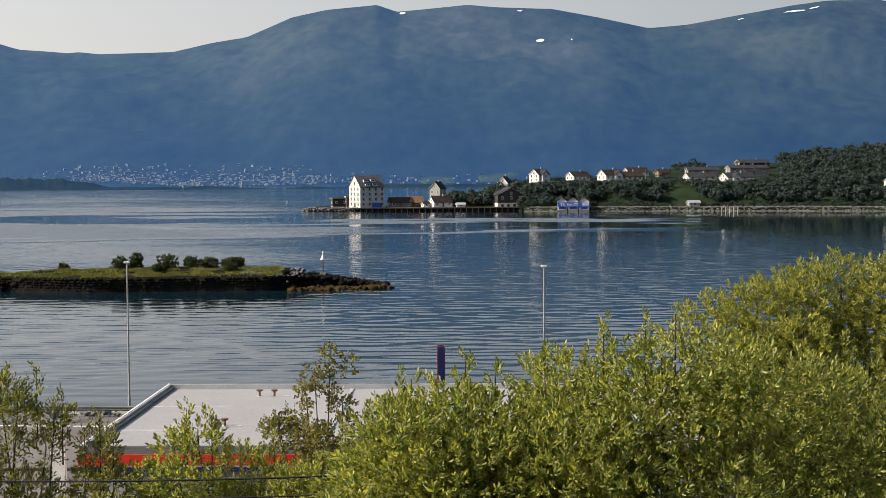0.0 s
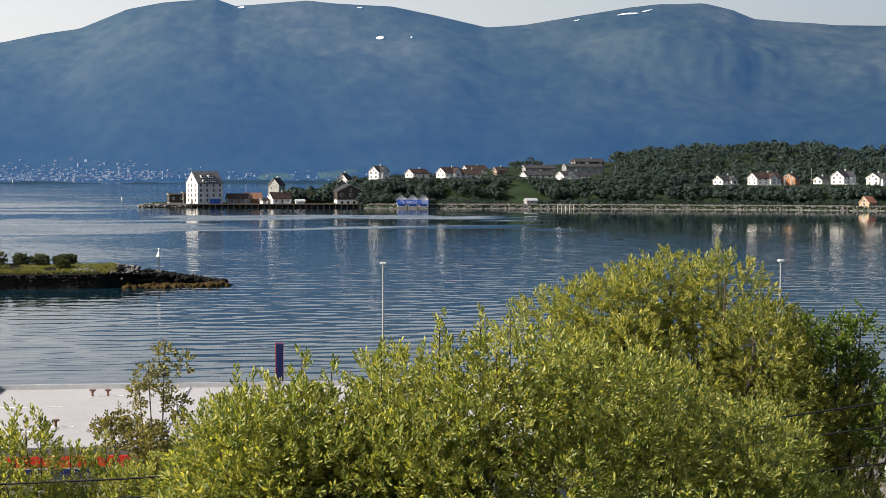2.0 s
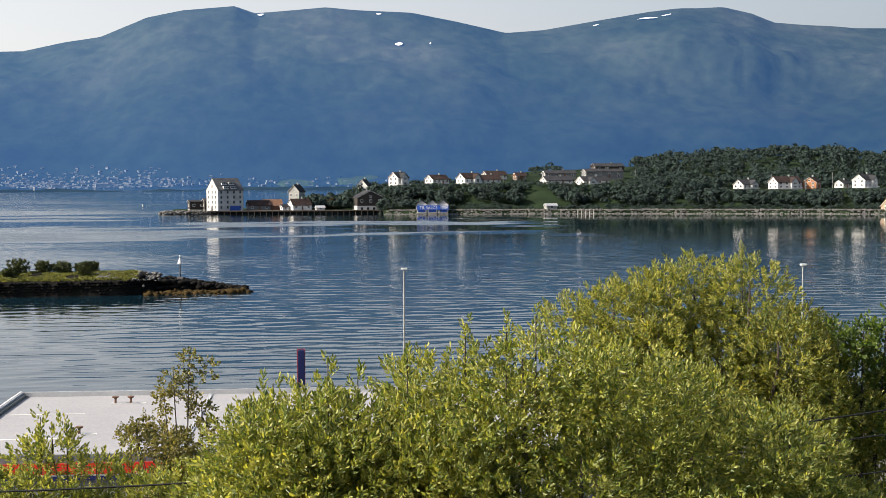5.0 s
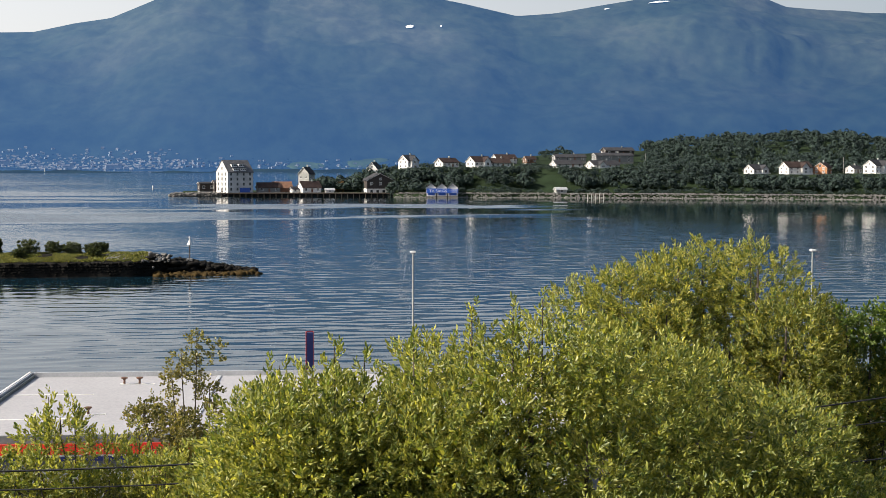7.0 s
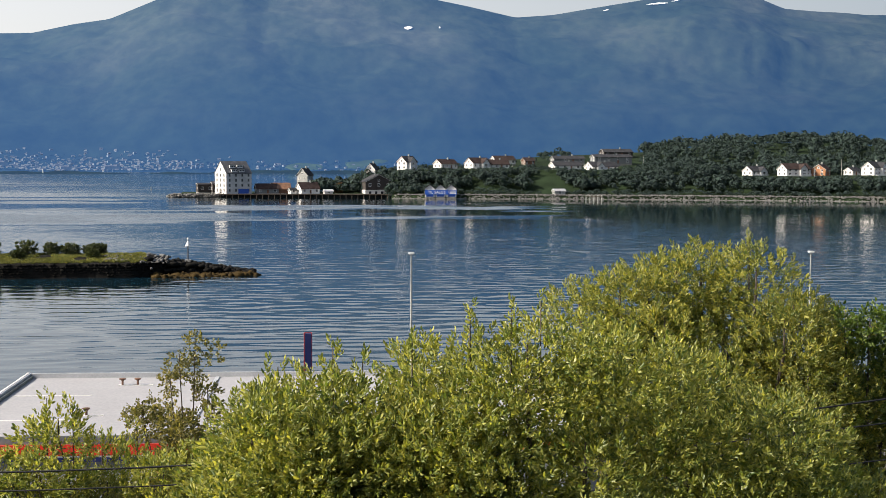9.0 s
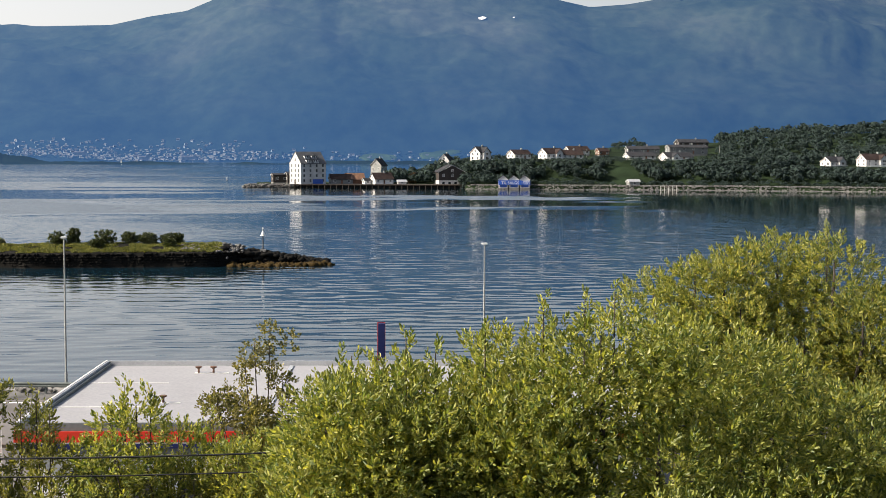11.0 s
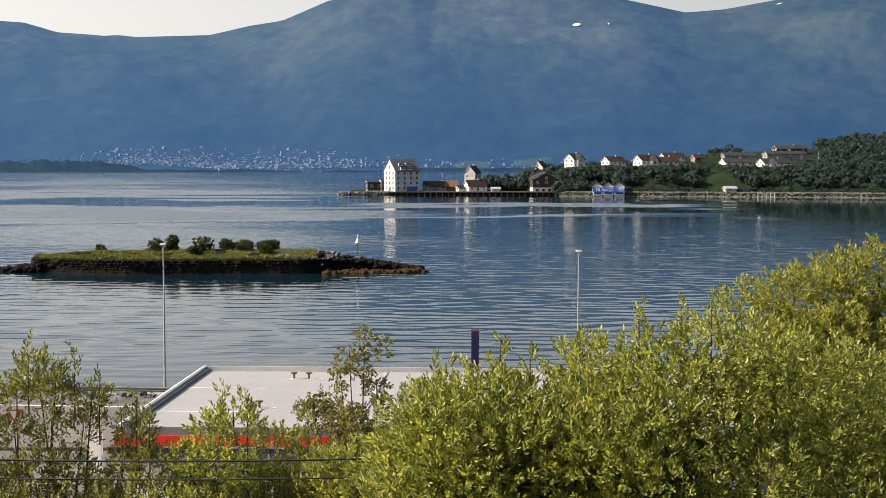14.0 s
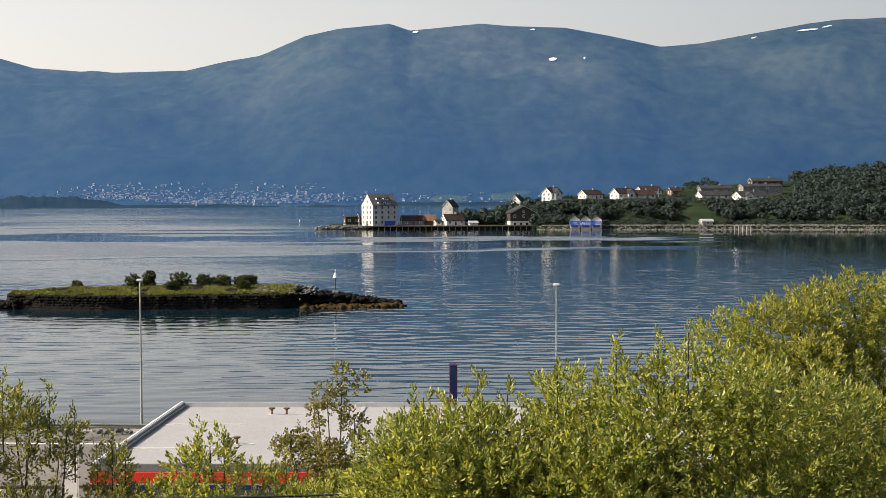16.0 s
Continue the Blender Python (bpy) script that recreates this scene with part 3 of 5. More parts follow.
def house(x, y, z, rz, length, width, eave, ridge, wall, roof, label, rows=1, front=3, gable=1, name="house", category="house", group="", chimney=True, door=True, frame_mat=M_WHITE, win=(1.1, 1.3), base=M_CONCRETE, foot=6.0, wing=0.0):
    """A gabled house with its ridge along local x; the front is at -y, the near gable at -x."""
    h = thing(name, x, y, z, rz, label, category, group)
    L, W = length / 2, width / 2
    part("wall", prism(bmesh.new(), [(-W, 0), (W, 0), (W, eave), (0, ridge), (-W, eave)], -L, L), wall, h)
    part("foundation", slab(-L + 0.05, L - 0.05, -W + 0.05, W - 0.05, -foot, 0.25), base, h)
    o, t = 0.45, 0.22
    k = (ridge - eave) / W
    for s in (-1, 1):
        lift = 0.03
        prof = [(0, ridge + lift), (s * (W + o), eave - k * o + lift), (s * (W + o), eave - k * o + t + lift), (0, ridge + t + lift)]
        part("roof", prism(bmesh.new(), prof, -L - o, L + o), roof, h)
        part("barge_board", prism(bmesh.new(), [(0, ridge - 0.12), (s * (W + o), eave - k * o - 0.12), (s * (W + o), eave - k * o + lift), (0, ridge + lift)], -L - o - 0.04, -L - o + 0.08), M_WHITE, h)
    if chimney:
        part("chimney", slab(-0.4 + L * 0.3, 0.4 + L * 0.3, -0.4, 0.4, ridge - 0.6, ridge + 1.2, bevel=0.05), M_GREY, h)
    storey = eave / rows
    for r in range(rows):
        zz = r * storey + storey * 0.35
        for i in range(front):
            xx = -L + length * (i + 0.5) / front
            if door and r == 0 and i == front // 2:
                part("door", slab(xx - 0.5, xx + 0.5, -W - 0.06, -W + 0.02, 0.05, 2.1), M_BROWN, h)
                continue
            window_unit(h, xx, -W, zz, win[0], min(win[1], storey * 0.55), "front", frame_mat)
        for i in range(gable):
            window_unit(h, -L, -W + width * (i + 0.5) / gable, zz, win[0], min(win[1], storey * 0.55), "gable", frame_mat)
    if wing:
        # a gabled wing that stands out to the front
        wx, ww, out = L * wing, min(2.4, width * 0.3), 1.6
        g = part("wing", prism(bmesh.new(), [(-ww, 0), (ww, 0), (ww, eave), (0, ridge - 0.5), (-ww, eave)], 0, W + out), wall, h)
        g.matrix_basis = pose(wx, 0, 0, 0, 0, -90)
        kk = (ridge - 0.5 - eave) / ww
        for s in (-1, 1):
            r_ = part("wing_roof", prism(bmesh.new(), [(0, ridge - 0.45), (s * (ww + 0.35), eave - kk * 0.35 + 0.05), (s * (ww + 0.35), eave - kk * 0.35 + 0.25), (0, ridge - 0.25)], 0, W + out + 0.35), roof, h)
            r_.matrix_basis = pose(wx, 0, 0, 0, 0, -90)
        for r in range(rows):
            window_unit(h, wx, -W - out, r * storey + storey * 0.35, 1.6, storey * 0.5, "front", frame_mat)
        # veranda with a rail
        part("veranda", slab(-L * 0.9, L * 0.9, -W - 1.8, -W - 0.02, -0.3, -0.02), M_WHITE, h)
        part("veranda_rail", slab(-L * 0.9, L * 0.9, -W - 1.85, -W - 1.78, 0.35, 0.9), M_WHITE, h)
    if ridge - eave > 2:
        window_unit(h, -L, 0, eave + 0.2, win[0] * 0.9, 1.1, "gable", frame_mat)
    return h


def warehouse():
    """The tall white gabled wharf warehouse with dormers."""
    x, y = at(-1.72, 752)
    h = thing("warehouse", x, y, 2.0, 33, "tall whitewashed gabled wharf warehouse with slate roof and dormers", "warehouse")
    L, W, E_, R_ = 7.9, 6.0, 11.2, 17.3
    part("wall", prism(bmesh.new(), [(-W, 0), (W, 0), (W, E_), (0, R_), (-W, E_)], -L, L), M_WASH, h)
    k = (R_ - E_) / W
    for s in (-1, 1):
        part("roof", prism(bmesh.new(), [(0, R_ + 0.03), (s * 6.4, E_ - k * 0.4 + 0.03), (s * 6.4, E_ - k * 0.4 + 0.3), (0, R_ + 0.3)], -L - 0.15, L + 0.3), M_OLDSLATE, h)
    for r in range(4):
        for i in range(4):
            window_unit(h, -L + 2.0 + i * 3.95, -W, 1.2 + r * 2.7, 0.9, 1.4, "front", M_GREY)
        for i in range(3):
            window_unit(h, -L, -3.6 + i * 3.6, 1.2 + r * 2.7, 0.8, 1.5, "gable", M_GREY)
    window_unit(h, -L, 0, 12.4, 0.8, 1.5, "gable", M_GREY)
    for r, (zz, yy) in enumerate(((12.2, -4.9), (14.4, -3.0))):
        for xx in ((-2.6, 2.0) if r == 0 else (-2.6, 2.0)):
            d = part("dormer", slab(xx - 1.7, xx + 1.7, yy - 0.9, yy + 1.4, zz - 0.5, zz + 0.95), M_WHITE, h)
            part("roof", slab(xx - 1.9, xx + 1.9, yy - 1.1, yy + 1.5, zz + 0.95, zz + 1.1), M_SLATE, d)
            for q in (-1.1, 0, 1.1):
                part("pane", slab(xx + q - 0.38, xx + q + 0.38, yy - 0.95, yy - 0.88, zz - 0.1, zz + 0.7), M_PANE, d)
    part("wall_panel", slab(-0.5, 6.0, -W - 0.12, -W + 0.02, 0.1, 2.6), M_BLUE, h, "blue painted ground-floor panel")
    part("doorway", slab(-L - 0.06, -L + 0.02, -1.0, 1.0, 0.1, 2.4), M_DARK, h)
    part("balcony", slab(L - 1.0, L + 1.6, -4.5, -1.0, 7.6, 7.8), M_TIMBER, h)
    part("balcony", slab(L - 1.0, L + 1.6, -4.5, -1.0, 4.9, 5.1), M_TIMBER, h)
    return h


def wharf(b0, b1, r, z, label):
    """A timber wharf on piles along the shore."""
    x0, y0 = at(b0, r)
    x1, y1 = at(b1, r)
    length = math.hypot(x1 - x0, y1 - y0)
    w = thing("wharf", x0, y0, 0, math.degrees(math.atan2(y1 - y0, x1 - x0)), label, "wharf")
    part("deck", slab(0, length, 0, 9, z - 0.5, z), M_TIMBER, w)
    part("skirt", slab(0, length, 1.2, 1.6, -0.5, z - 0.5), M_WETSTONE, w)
    for i in range(int(length / 3.2)):
        part("pile", tube(bmesh.new(), [(0.6 + i * 3.2, 0.3, -2), (0.6 + i * 3.2, 0.3, z + (0.4 if i % 7 == 3 else -0.5))], [0.22, 0.2], 6), M_TIMBER, w)
    return w


def on_head(b, r):
    return (*at(b, r), headland(b, r))


warehouse()
wharf(-2.3, 4.95, 741, 2.0, "dark timber wharf on piles along the water")
# low sheds left of the warehouse
x, y = at(-2.88, 768)
house(x, y, 2.6, 14, 8.6, 7, 4.0, 4.8, M_DARK, M_SLATE, "small dark boarded shed on the point", front=2, chimney=False, door=False, name="shed", category="shed")
x, y = at(-2.33, 764)
house(x, y, 2.4, 14, 7.4, 7, 4.6, 5.9, M_DARK, M_SLATE, "small dark boarded shed on the point", front=1, chimney=False, door=False, name="shed", category="shed")
x, y = at(-0.35, 757)
house(x, y, 2.0, 10, 12, 8, 2.7, 5.2, M_GREYDARK, M_DARKTILE, "low grey wharf shed with a dark roof", front=3, chimney=False, name="shed", category="shed")
x, y = at(0.22, 760)
house(x, y, 2.0, 8, 10, 9, 2.4, 5.6, M_BROWN, M_BROWNROOF, "low wharf shed with a worn brown tiled roof", front=2, chimney=False, name="shed", category="shed")
x, y = at(1.24, 800)
house(x, y, 3.5, 60, 7, 7, 8.4, 12.2, M_GREY, M_SLATE, "narrow grey gabled wharf house with small windows", rows=2, front=2, gable=2, door=False)
x, y = at(1.35, 754)
house(x, y, 2.0, 24, 11, 7.5, 2.8, 6.0, M_WHITE, M_DARKTILE, "low white wharf house with a brown roof", front=3)
x, y = at(0.72, 752)
house(x, y, 2.0, 28, 3.6, 3, 1.9, 3.0, M_WHITE, M_SLATE, "tiny white boat shed on the wharf", front=1, chimney=False, door=False, name="shed", category="shed")
x, y = at(2.2, 750)
house(x, y, 2.0, 10, 4.6, 3, 1.3, 2.2, M_HOUSE, M_PALEMETAL, "low white boat cover hut on the wharf", front=1, chimney=False, door=False, name="shed", category="shed")
x, y = at(4.2, 758)
b = house(x, y, 1.0, 98, 15, 15, 7.6, 11.4, M_DARK, M_SLATE, "dark boarded gabled wharf house above a pale ground floor", rows=2, front=3, gable=3, win=(1.1, 1.4), door=False)
part("ground_floor", slab(-7.6, 7.58, -7.58, 7.58, 0.0, 3.1), M_HOUSE, b, "pale painted ground floor")
for k in range(4):
    part("ground_window", slab(-7.66, -7.58, -5.9 + k * 3.4, -4.5 + k * 3.4, 0.9, 2.3), M_PANE, b)
x, y = at(4.05, 800)
house(x, y, headland(4.05, 800), 70, 9, 6, 6.0, 9.5, M_WHITE, M_SLATE, "white gabled house among trees", rows=2, front=2)

# three linked boathouses with a banner
for i, bb in enumerate((6.45, 6.90, 7.35)):
    x, y = at(bb, 724)
    h = house(x, y, 0.9, -96, 9, 5.2, 4.4, 6.4, M_WHITE, M_SLATE, "white gabled boathouse at the water's edge", front=1, gable=0, chimney=False, door=False, name="boathouse", category="boathouse", group="row of boathouses", foot=3)
    part("boat_door", slab(4.48, 4.56, -1.9, 1.9, 0.3, 2.2), M_BLUE, h)
x, y = at(6.74, 719.0)
sign = thing("banner", x, y, 2.3, -7, "blue banner with white capital lettering on the boathouses", "banner")
part("cloth", slab(-6.2, 6.2, -0.05, 0.05, 0, 2.5), M_BLUE, sign)
part("cloth", slab(6.4, 10.6, -0.05, 0.05, 0, 2.3), M_BLUE, sign)
curve = bpy.data.curves.new("lettering", "FONT")
curve.body = "TIL SALGS"
curve.size, curve.extrude, curve.align_x = 2.1, 0.02, "CENTER"
letters = new("lettering", curve)
deps = bpy.context.evaluated_depsgraph_get()
data = bpy.data.meshes.new_from_object(letters.evaluated_get(deps))
bpy.data.objects.remove(letters)
data.materials.clear()
ob = link_mesh("lettering", data, M_WHITE, sign, "white capital letters")
ob.matrix_basis = pose(0, -0.09, 0.5, 90, 0, 0)
for i in range(3):
    part("text_bar", slab(6.8, 10.2, -0.09, -0.04, 0.5 + i * 0.6, 0.75 + i * 0.6), M_WHITE, sign)
part("post", slab(-6.2, -6.05, 0.06, 0.2, -3.3, 2.5), M_TIMBER, sign)
part("post", slab(6.3, 6.45, 0.06, 0.2, -3.3, 2.5), M_TIMBER, sign)

# houses on the rise: bearing, distance, base height, turn, length, width, eave, ridge, wall, roof, rows, label
ROW = [
    (5.5, 800, 16.6, 40, 9, 8, 5.6, 9.2, M_HOUSE, M_SLATE, 2, "white two-storey house with a steep roof"),
    (7.1, 812, 17.6, 30, 12, 8, 3.4, 6.2, M_HOUSE, M_DARKTILE, 1, "low white house with a dark roof"),
    (8.45, 806, 16.8, 30, 13, 8.5, 3.8, 7.2, M_HOUSE, M_DARKTILE, 1, "white house with brown tiled roof"),
    (9.25, 812, 17.4, 12, 13, 8, 3.0, 6.0, M_HOUSE, M_DARKTILE, 1, "long white house with a brown roof"),
    (9.5, 860, 21.6, 18, 14, 8, 3.0, 5.8, M_HOUSE, M_DARKTILE, 1, "white house with a dark roof higher up the rise"),
    (10.55, 850, 20.6, 15, 6.5, 6, 2.6, 4.8, M_BROWN, M_DARKTILE, 1, "small brown boarded house with a tiled roof"),
    (12.2, 862, 22.4, 5, 20, 8, 2.8, 4.8, M_GREYDARK, M_SLATE, 1, "long low grey house"),
    (12.1, 812, 16.6, 12, 17, 9, 2.6, 5.2, M_HOUSE, M_SLATE, 1, "white row house with a slate roof"),
    (13.6, 808, 16.4, 20, 18, 9, 2.6, 5.6, M_HOUSE, M_SLATE, 1, "white gabled row house with a slate roof"),
    (14.0, 858, 21.8, 4, 24, 10, 4.6, 6.4, M_GREYDARK, M_SLATE, 2, "long grey two-storey block"),
    (14.2, 905, 29.5, 8, 20, 9, 3.4, 5.6, M_DARK, M_SLATE, 1, "dark row house behind on the rise"),
    (19.85, 800, 14.8, 25, 12, 8, 3.4, 6.4, M_HOUSE, M_SLATE, 1, "white house below the wood"),
    (21.4, 790, 12.2, 15, 16, 9, 4.6, 8.0, M_HOUSE, M_DARKTILE, 2, "large white house with a veranda below the wood"),
    (22.45, 800, 13.2, 50, 9, 8, 4.6, 7.6, M_OCHRE, M_DARKTILE, 2, "orange boarded house below the wood"),
    (23.65, 800, 14.6, 30, 7, 6, 3.0, 5.0, M_HOUSE, M_SLATE, 1, "small white house below the wood"),
    (24.5, 792, 12.8, 35, 13, 8, 5.2, 8.6, M_HOUSE, M_SLATE, 2, "white two-storey house with a slate roof below the wood"),
    (25.8, 800, 13.6, 35, 9.5, 8, 5.0, 8.0, M_HOUSE, M_SLATE, 2, "white two-storey house below the wood"),
    (26.6, 806, 13.8, 40, 8, 7, 3.6, 6.4, M_GREY, M_DARKTILE, 1, "small grey house below the wood"),
    (27.4, 800, 14.4, 30, 13, 8, 5.0, 8.0, M_HOUSE, M_SLATE, 2, "white two-storey house near the quay"),
]
for bb, r, z, rz, L, W, e, rg, wall, roof, rows, label in ROW:
    x, y = at(bb, r)
    e, rg = e * 0.84, rg * 0.86
    z = headland(bb, r) + (1.2 if r > 840 else 0.1)
    house(x, y, z, rz, L, W, e, rg, wall, roof, label, rows=rows, front=4 if L > 11 else 3, gable=2, group="houses on the headland", wing={5.5: -0.1, 8.45: 0.3, 13.6: -0.4, 21.4: 0.3, 24.5: 0.25, 25.8: -0.3, 27.4: 0.3, 19.85: 0.3}.get(bb, 0.0))
for bb, r, h in ((20.85, 790, 8.5), (23.25, 798, 9), (15.35, 815, 9), (22.2, 785, 6), (9.9, 800, 6)):
    x, y, z = on_head(bb, r)
    p = thing("utility_pole", x, y, z, 0, "thin grey timber utility pole between the houses", "utility pole", "poles on the headland")
    part("pole", tube(bmesh.new(), [(0, 0, -0.5), (0, 0, h)], [0.14, 0.1], 6), M_GREY, p)
    part("crossarm", slab(-0.7, 0.7, -0.06, 0.06, h - 0.6, h - 0.45), M_TIMBER, p)
x, y = at(25.45, 729)
house(x, y, 1.6, 35, 7.0, 5.6, 2.6, 5.6, M_TAN, M_TILE, "boathouse with an orange tiled roof on the shore", front=2, chimney=False, name="boathouse", category="boathouse")
x, y = at(11.85, 732)
house(x, y, 2.0, 10, 6, 4, 2.2, 3.2, M_GREY, M_PALEMETAL, "small pale shed on the stone shore", front=1, chimney=False, door=False, name="shed", category="shed")


# riprap along the shore
def stone_heap(name, spots, sizes, seed, mat, parent=None):
    """Many uneven stones as one mesh."""
    rng = np.random.default_rng(seed)
    bm = bmesh.new()
    bmesh.ops.create_icosphere(bm, subdivisions=1, radius=1.0)
    ball = np.array([v.co[:] for v in bm.verts])
    tri = np.array([[v.index for v in f.verts] for f in bm.faces])
    bm.free()
    n = len(spots)
    stretch = rng.uniform(0.6, 1.5, (n, 1, 3)) * np.array([1.2, 1.0, 0.75])
    v = ball[None] * stretch * rng.uniform(0.72, 1.2, (n, len(ball), 1)) * np.asarray(sizes)[:, None, None] + np.asarray(spots)[:, None]
    f = tri[None] + (np.arange(n) * len(ball))[:, None, None]
    return quads(name, v.reshape(-1, 3), f.reshape(-1, 3), mat, parent)


def shore_stones():
    rng = random.Random(5)
    spots, sizes = [], []
    for i in range(4200):
        b = rng.uniform(4.9, 30)
        r = SHORE + rng.uniform(-2, 9) + 6 * noise.noise(Vector((b * 0.6, 0, 5)))
        size = rng.uniform(0.25, 0.62)
        spots.append((*at(b, r), max(-0.1, headland(b, r)) + size * 0.2))
        sizes.append(size)
    for i in range(520):
        b = rng.uniform(-4.35, -2.1)
        size = rng.uniform(0.3, 0.8)
        spots.append((*at(b, 745 + rng.uniform(-3, 10)), rng.uniform(0.1, 1.9)))
        sizes.append(size)
    tagged(stone_heap("shore_stones", spots, sizes, 5, M_STONE), "pale heaped stones along the shore", "stones", kind="stuff")


shore_stones()
# the jetty piles
x, y = at(12.95, 713)
j = thing("jetty", x, y, 0, -12, "short old timber jetty on piles", "jetty")
part("deck", slab(0, 9, 0, 5, 1.7, 2.0), M_TIMBER, j)
for i in range(5):
    part("pile", tube(bmesh.new(), [(0.4 + i * 2.05, 0.2, -2), (0.4 + i * 2.05, 0.2, 2.5)], [0.24, 0.22], 6), M_GREY, j)


# ---- woods on the headland ----
def slope_patch(name, b0, b1, r0, r1, mat, label):
    """Open grass on the headland, a little over its ground."""
    bs, rs = list(np.linspace(b0, b1, 30)), list(np.linspace(r0, r1, 14))
    edge = lambda b, r: 0.22 - 0.9 * max(0.0, abs((b - b0) / (b1 - b0) * 2 - 1) + 0.35 * noise.noise(Vector((b * 3, r * 0.1, 0))) - 0.8)
    v = [(*at(b, r), headland(b, r) + edge(b, r)) for r in rs for b in bs]
    f = [(j * 30 + i, j * 30 + i + 1, (j + 1) * 30 + i + 1, (j + 1) * 30 + i) for j in range(13) for i in range(29)]
    tagged(quads(name, v, f, mat, smooth=True), label, "grass", kind="structure")


slope_patch("grass_slope", 10.3, 12.1, 738, 764, M_MEADOW, "open rough grass slope among the scrub")
slope_patch("lawn", 9.5, 10.7, 776, 806, M_LAWN, "bright mown lawn before the houses")
slope_patch("lawn", 14.0, 16.2, 778, 796, M_MEADOW, "rough grass bank below the row houses")


def wood():
    rng = np.random.default_rng(11)
    V, F, count = [], [], 0
    keep = []
    clear = [(r[0], r[1], headland(r[0], r[1]), r[4] * 0.045 + 0.3) for r in ROW]
    while len(keep) < 2600:
        b = rng.uniform(1.3, 33)
        d = 8 + 70 * rng.random() if len(keep) < 1500 else 74 + 330 * rng.random() ** 1.4
        r = SHORE + d
        z = headland(b, r)
        h = rng.uniform(4, 9) if d < 110 else rng.uniform(4.5, 8) + 5 * rng.random() ** 5
        if b < 4.6:
            if d < 36 or d > 84 or b < 1.45:
                continue
            h = rng.uniform(5, 10)
        else:
            if 6.2 < b < 7.8 and d < 12:
                continue
            if 10.5 < b < 11.9 and 14 < d < 40 and rng.random() < 0.93:
                continue
            if d < 78:
                room = lerp_table(b, PLATEAU) + (0.8 if b < 15.4 or 18.6 < b < 28.6 else 6) - z
                h = min(h, room + 1.0 * rng.random())
                if d < 24:
                    h = min(h, rng.uniform(1.5, 3.2) if b > 8 else rng.uniform(4, 8))
                if h < 0.9 or (d < 16 and rng.random() < 0.6):
                    continue
            elif b < 15.3:
                if 10.9 < b < 12.2 and d > 150:
                    h *= 0.62
                elif d < 190:
                    h = rng.uniform(1.8, 4.2)
                else:
                    continue
            if any(abs(b - cb) < cw and (-30 < r - cr < 9) and z + h > cz + 0.6 for cb, cr, cz, cw in clear):
                continue
        keep.append((b, r, z, h))
    while len(keep) < 3150:
        b, d = rng.uniform(15.4, 31), 76 + 190 * rng.random()
        z, h = headland(b, SHORE + d), rng.uniform(4.5, 8)
        if not any(abs(b - cb) < cw and (-30 < SHORE + d - cr < 9) for cb, cr, cz, cw in clear):
            keep.append((b, SHORE + d, z, h))
    lobes, per = 9, 12
    for b, r, z, h in keep:
        x, y = at(b, r)
        wide = max(h * 0.44, 1.7)
        # lobes of the crown, then tufts of leaves on each
        u = rng.normal(0, 1, (lobes, 3))
        u /= np.linalg.norm(u, axis=1, keepdims=True)
        u[:, 2] = np.abs(u[:, 2]) * 1.1 - 0.35
        c = np.array([x, y, z + h * 0.42]) + u * np.array([wide, wide, h * 0.42]) * rng.uniform(0.55, 0.85, (lobes, 1))
        n = rng.normal(0, 1, (lobes, per, 3)) + u[:, None] * 0.8 + np.array([0, 0, 0.35])
        n /= np.linalg.norm(n, axis=2, keepdims=True)
        p = (c[:, None] + n * (np.array([wide, wide, h * 0.42]) * 0.46) * rng.uniform(0.8, 1.12, (lobes, per, 1))).reshape(-1, 3)
        n = (n + rng.normal(0, 0.22, n.shape)).reshape(-1, 3)
        k = lobes * per
        size = max(h, 3.2) * 0.072
        e1 = np.cross(n, rng.normal(0, 1, (k, 3)))
        e1 *= size * rng.uniform(0.7, 1.4, (k, 1)) / np.linalg.norm(e1, axis=1, keepdims=True)
        e2 = np.cross(n, e1) * rng.uniform(0.6, 1.2, (k, 1))
        V.append(np.stack([p - e1, p + e2, p + e1, p - e2], axis=1).reshape(-1, 3))
        F.append(np.arange(k * 4).reshape(-1, 4) + count)
        count += k * 4
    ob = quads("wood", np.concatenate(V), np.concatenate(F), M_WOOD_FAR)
    tagged(ob, "mixed green broadleaf wood and scrub on the headland", "wood", kind="stuff")


wood()


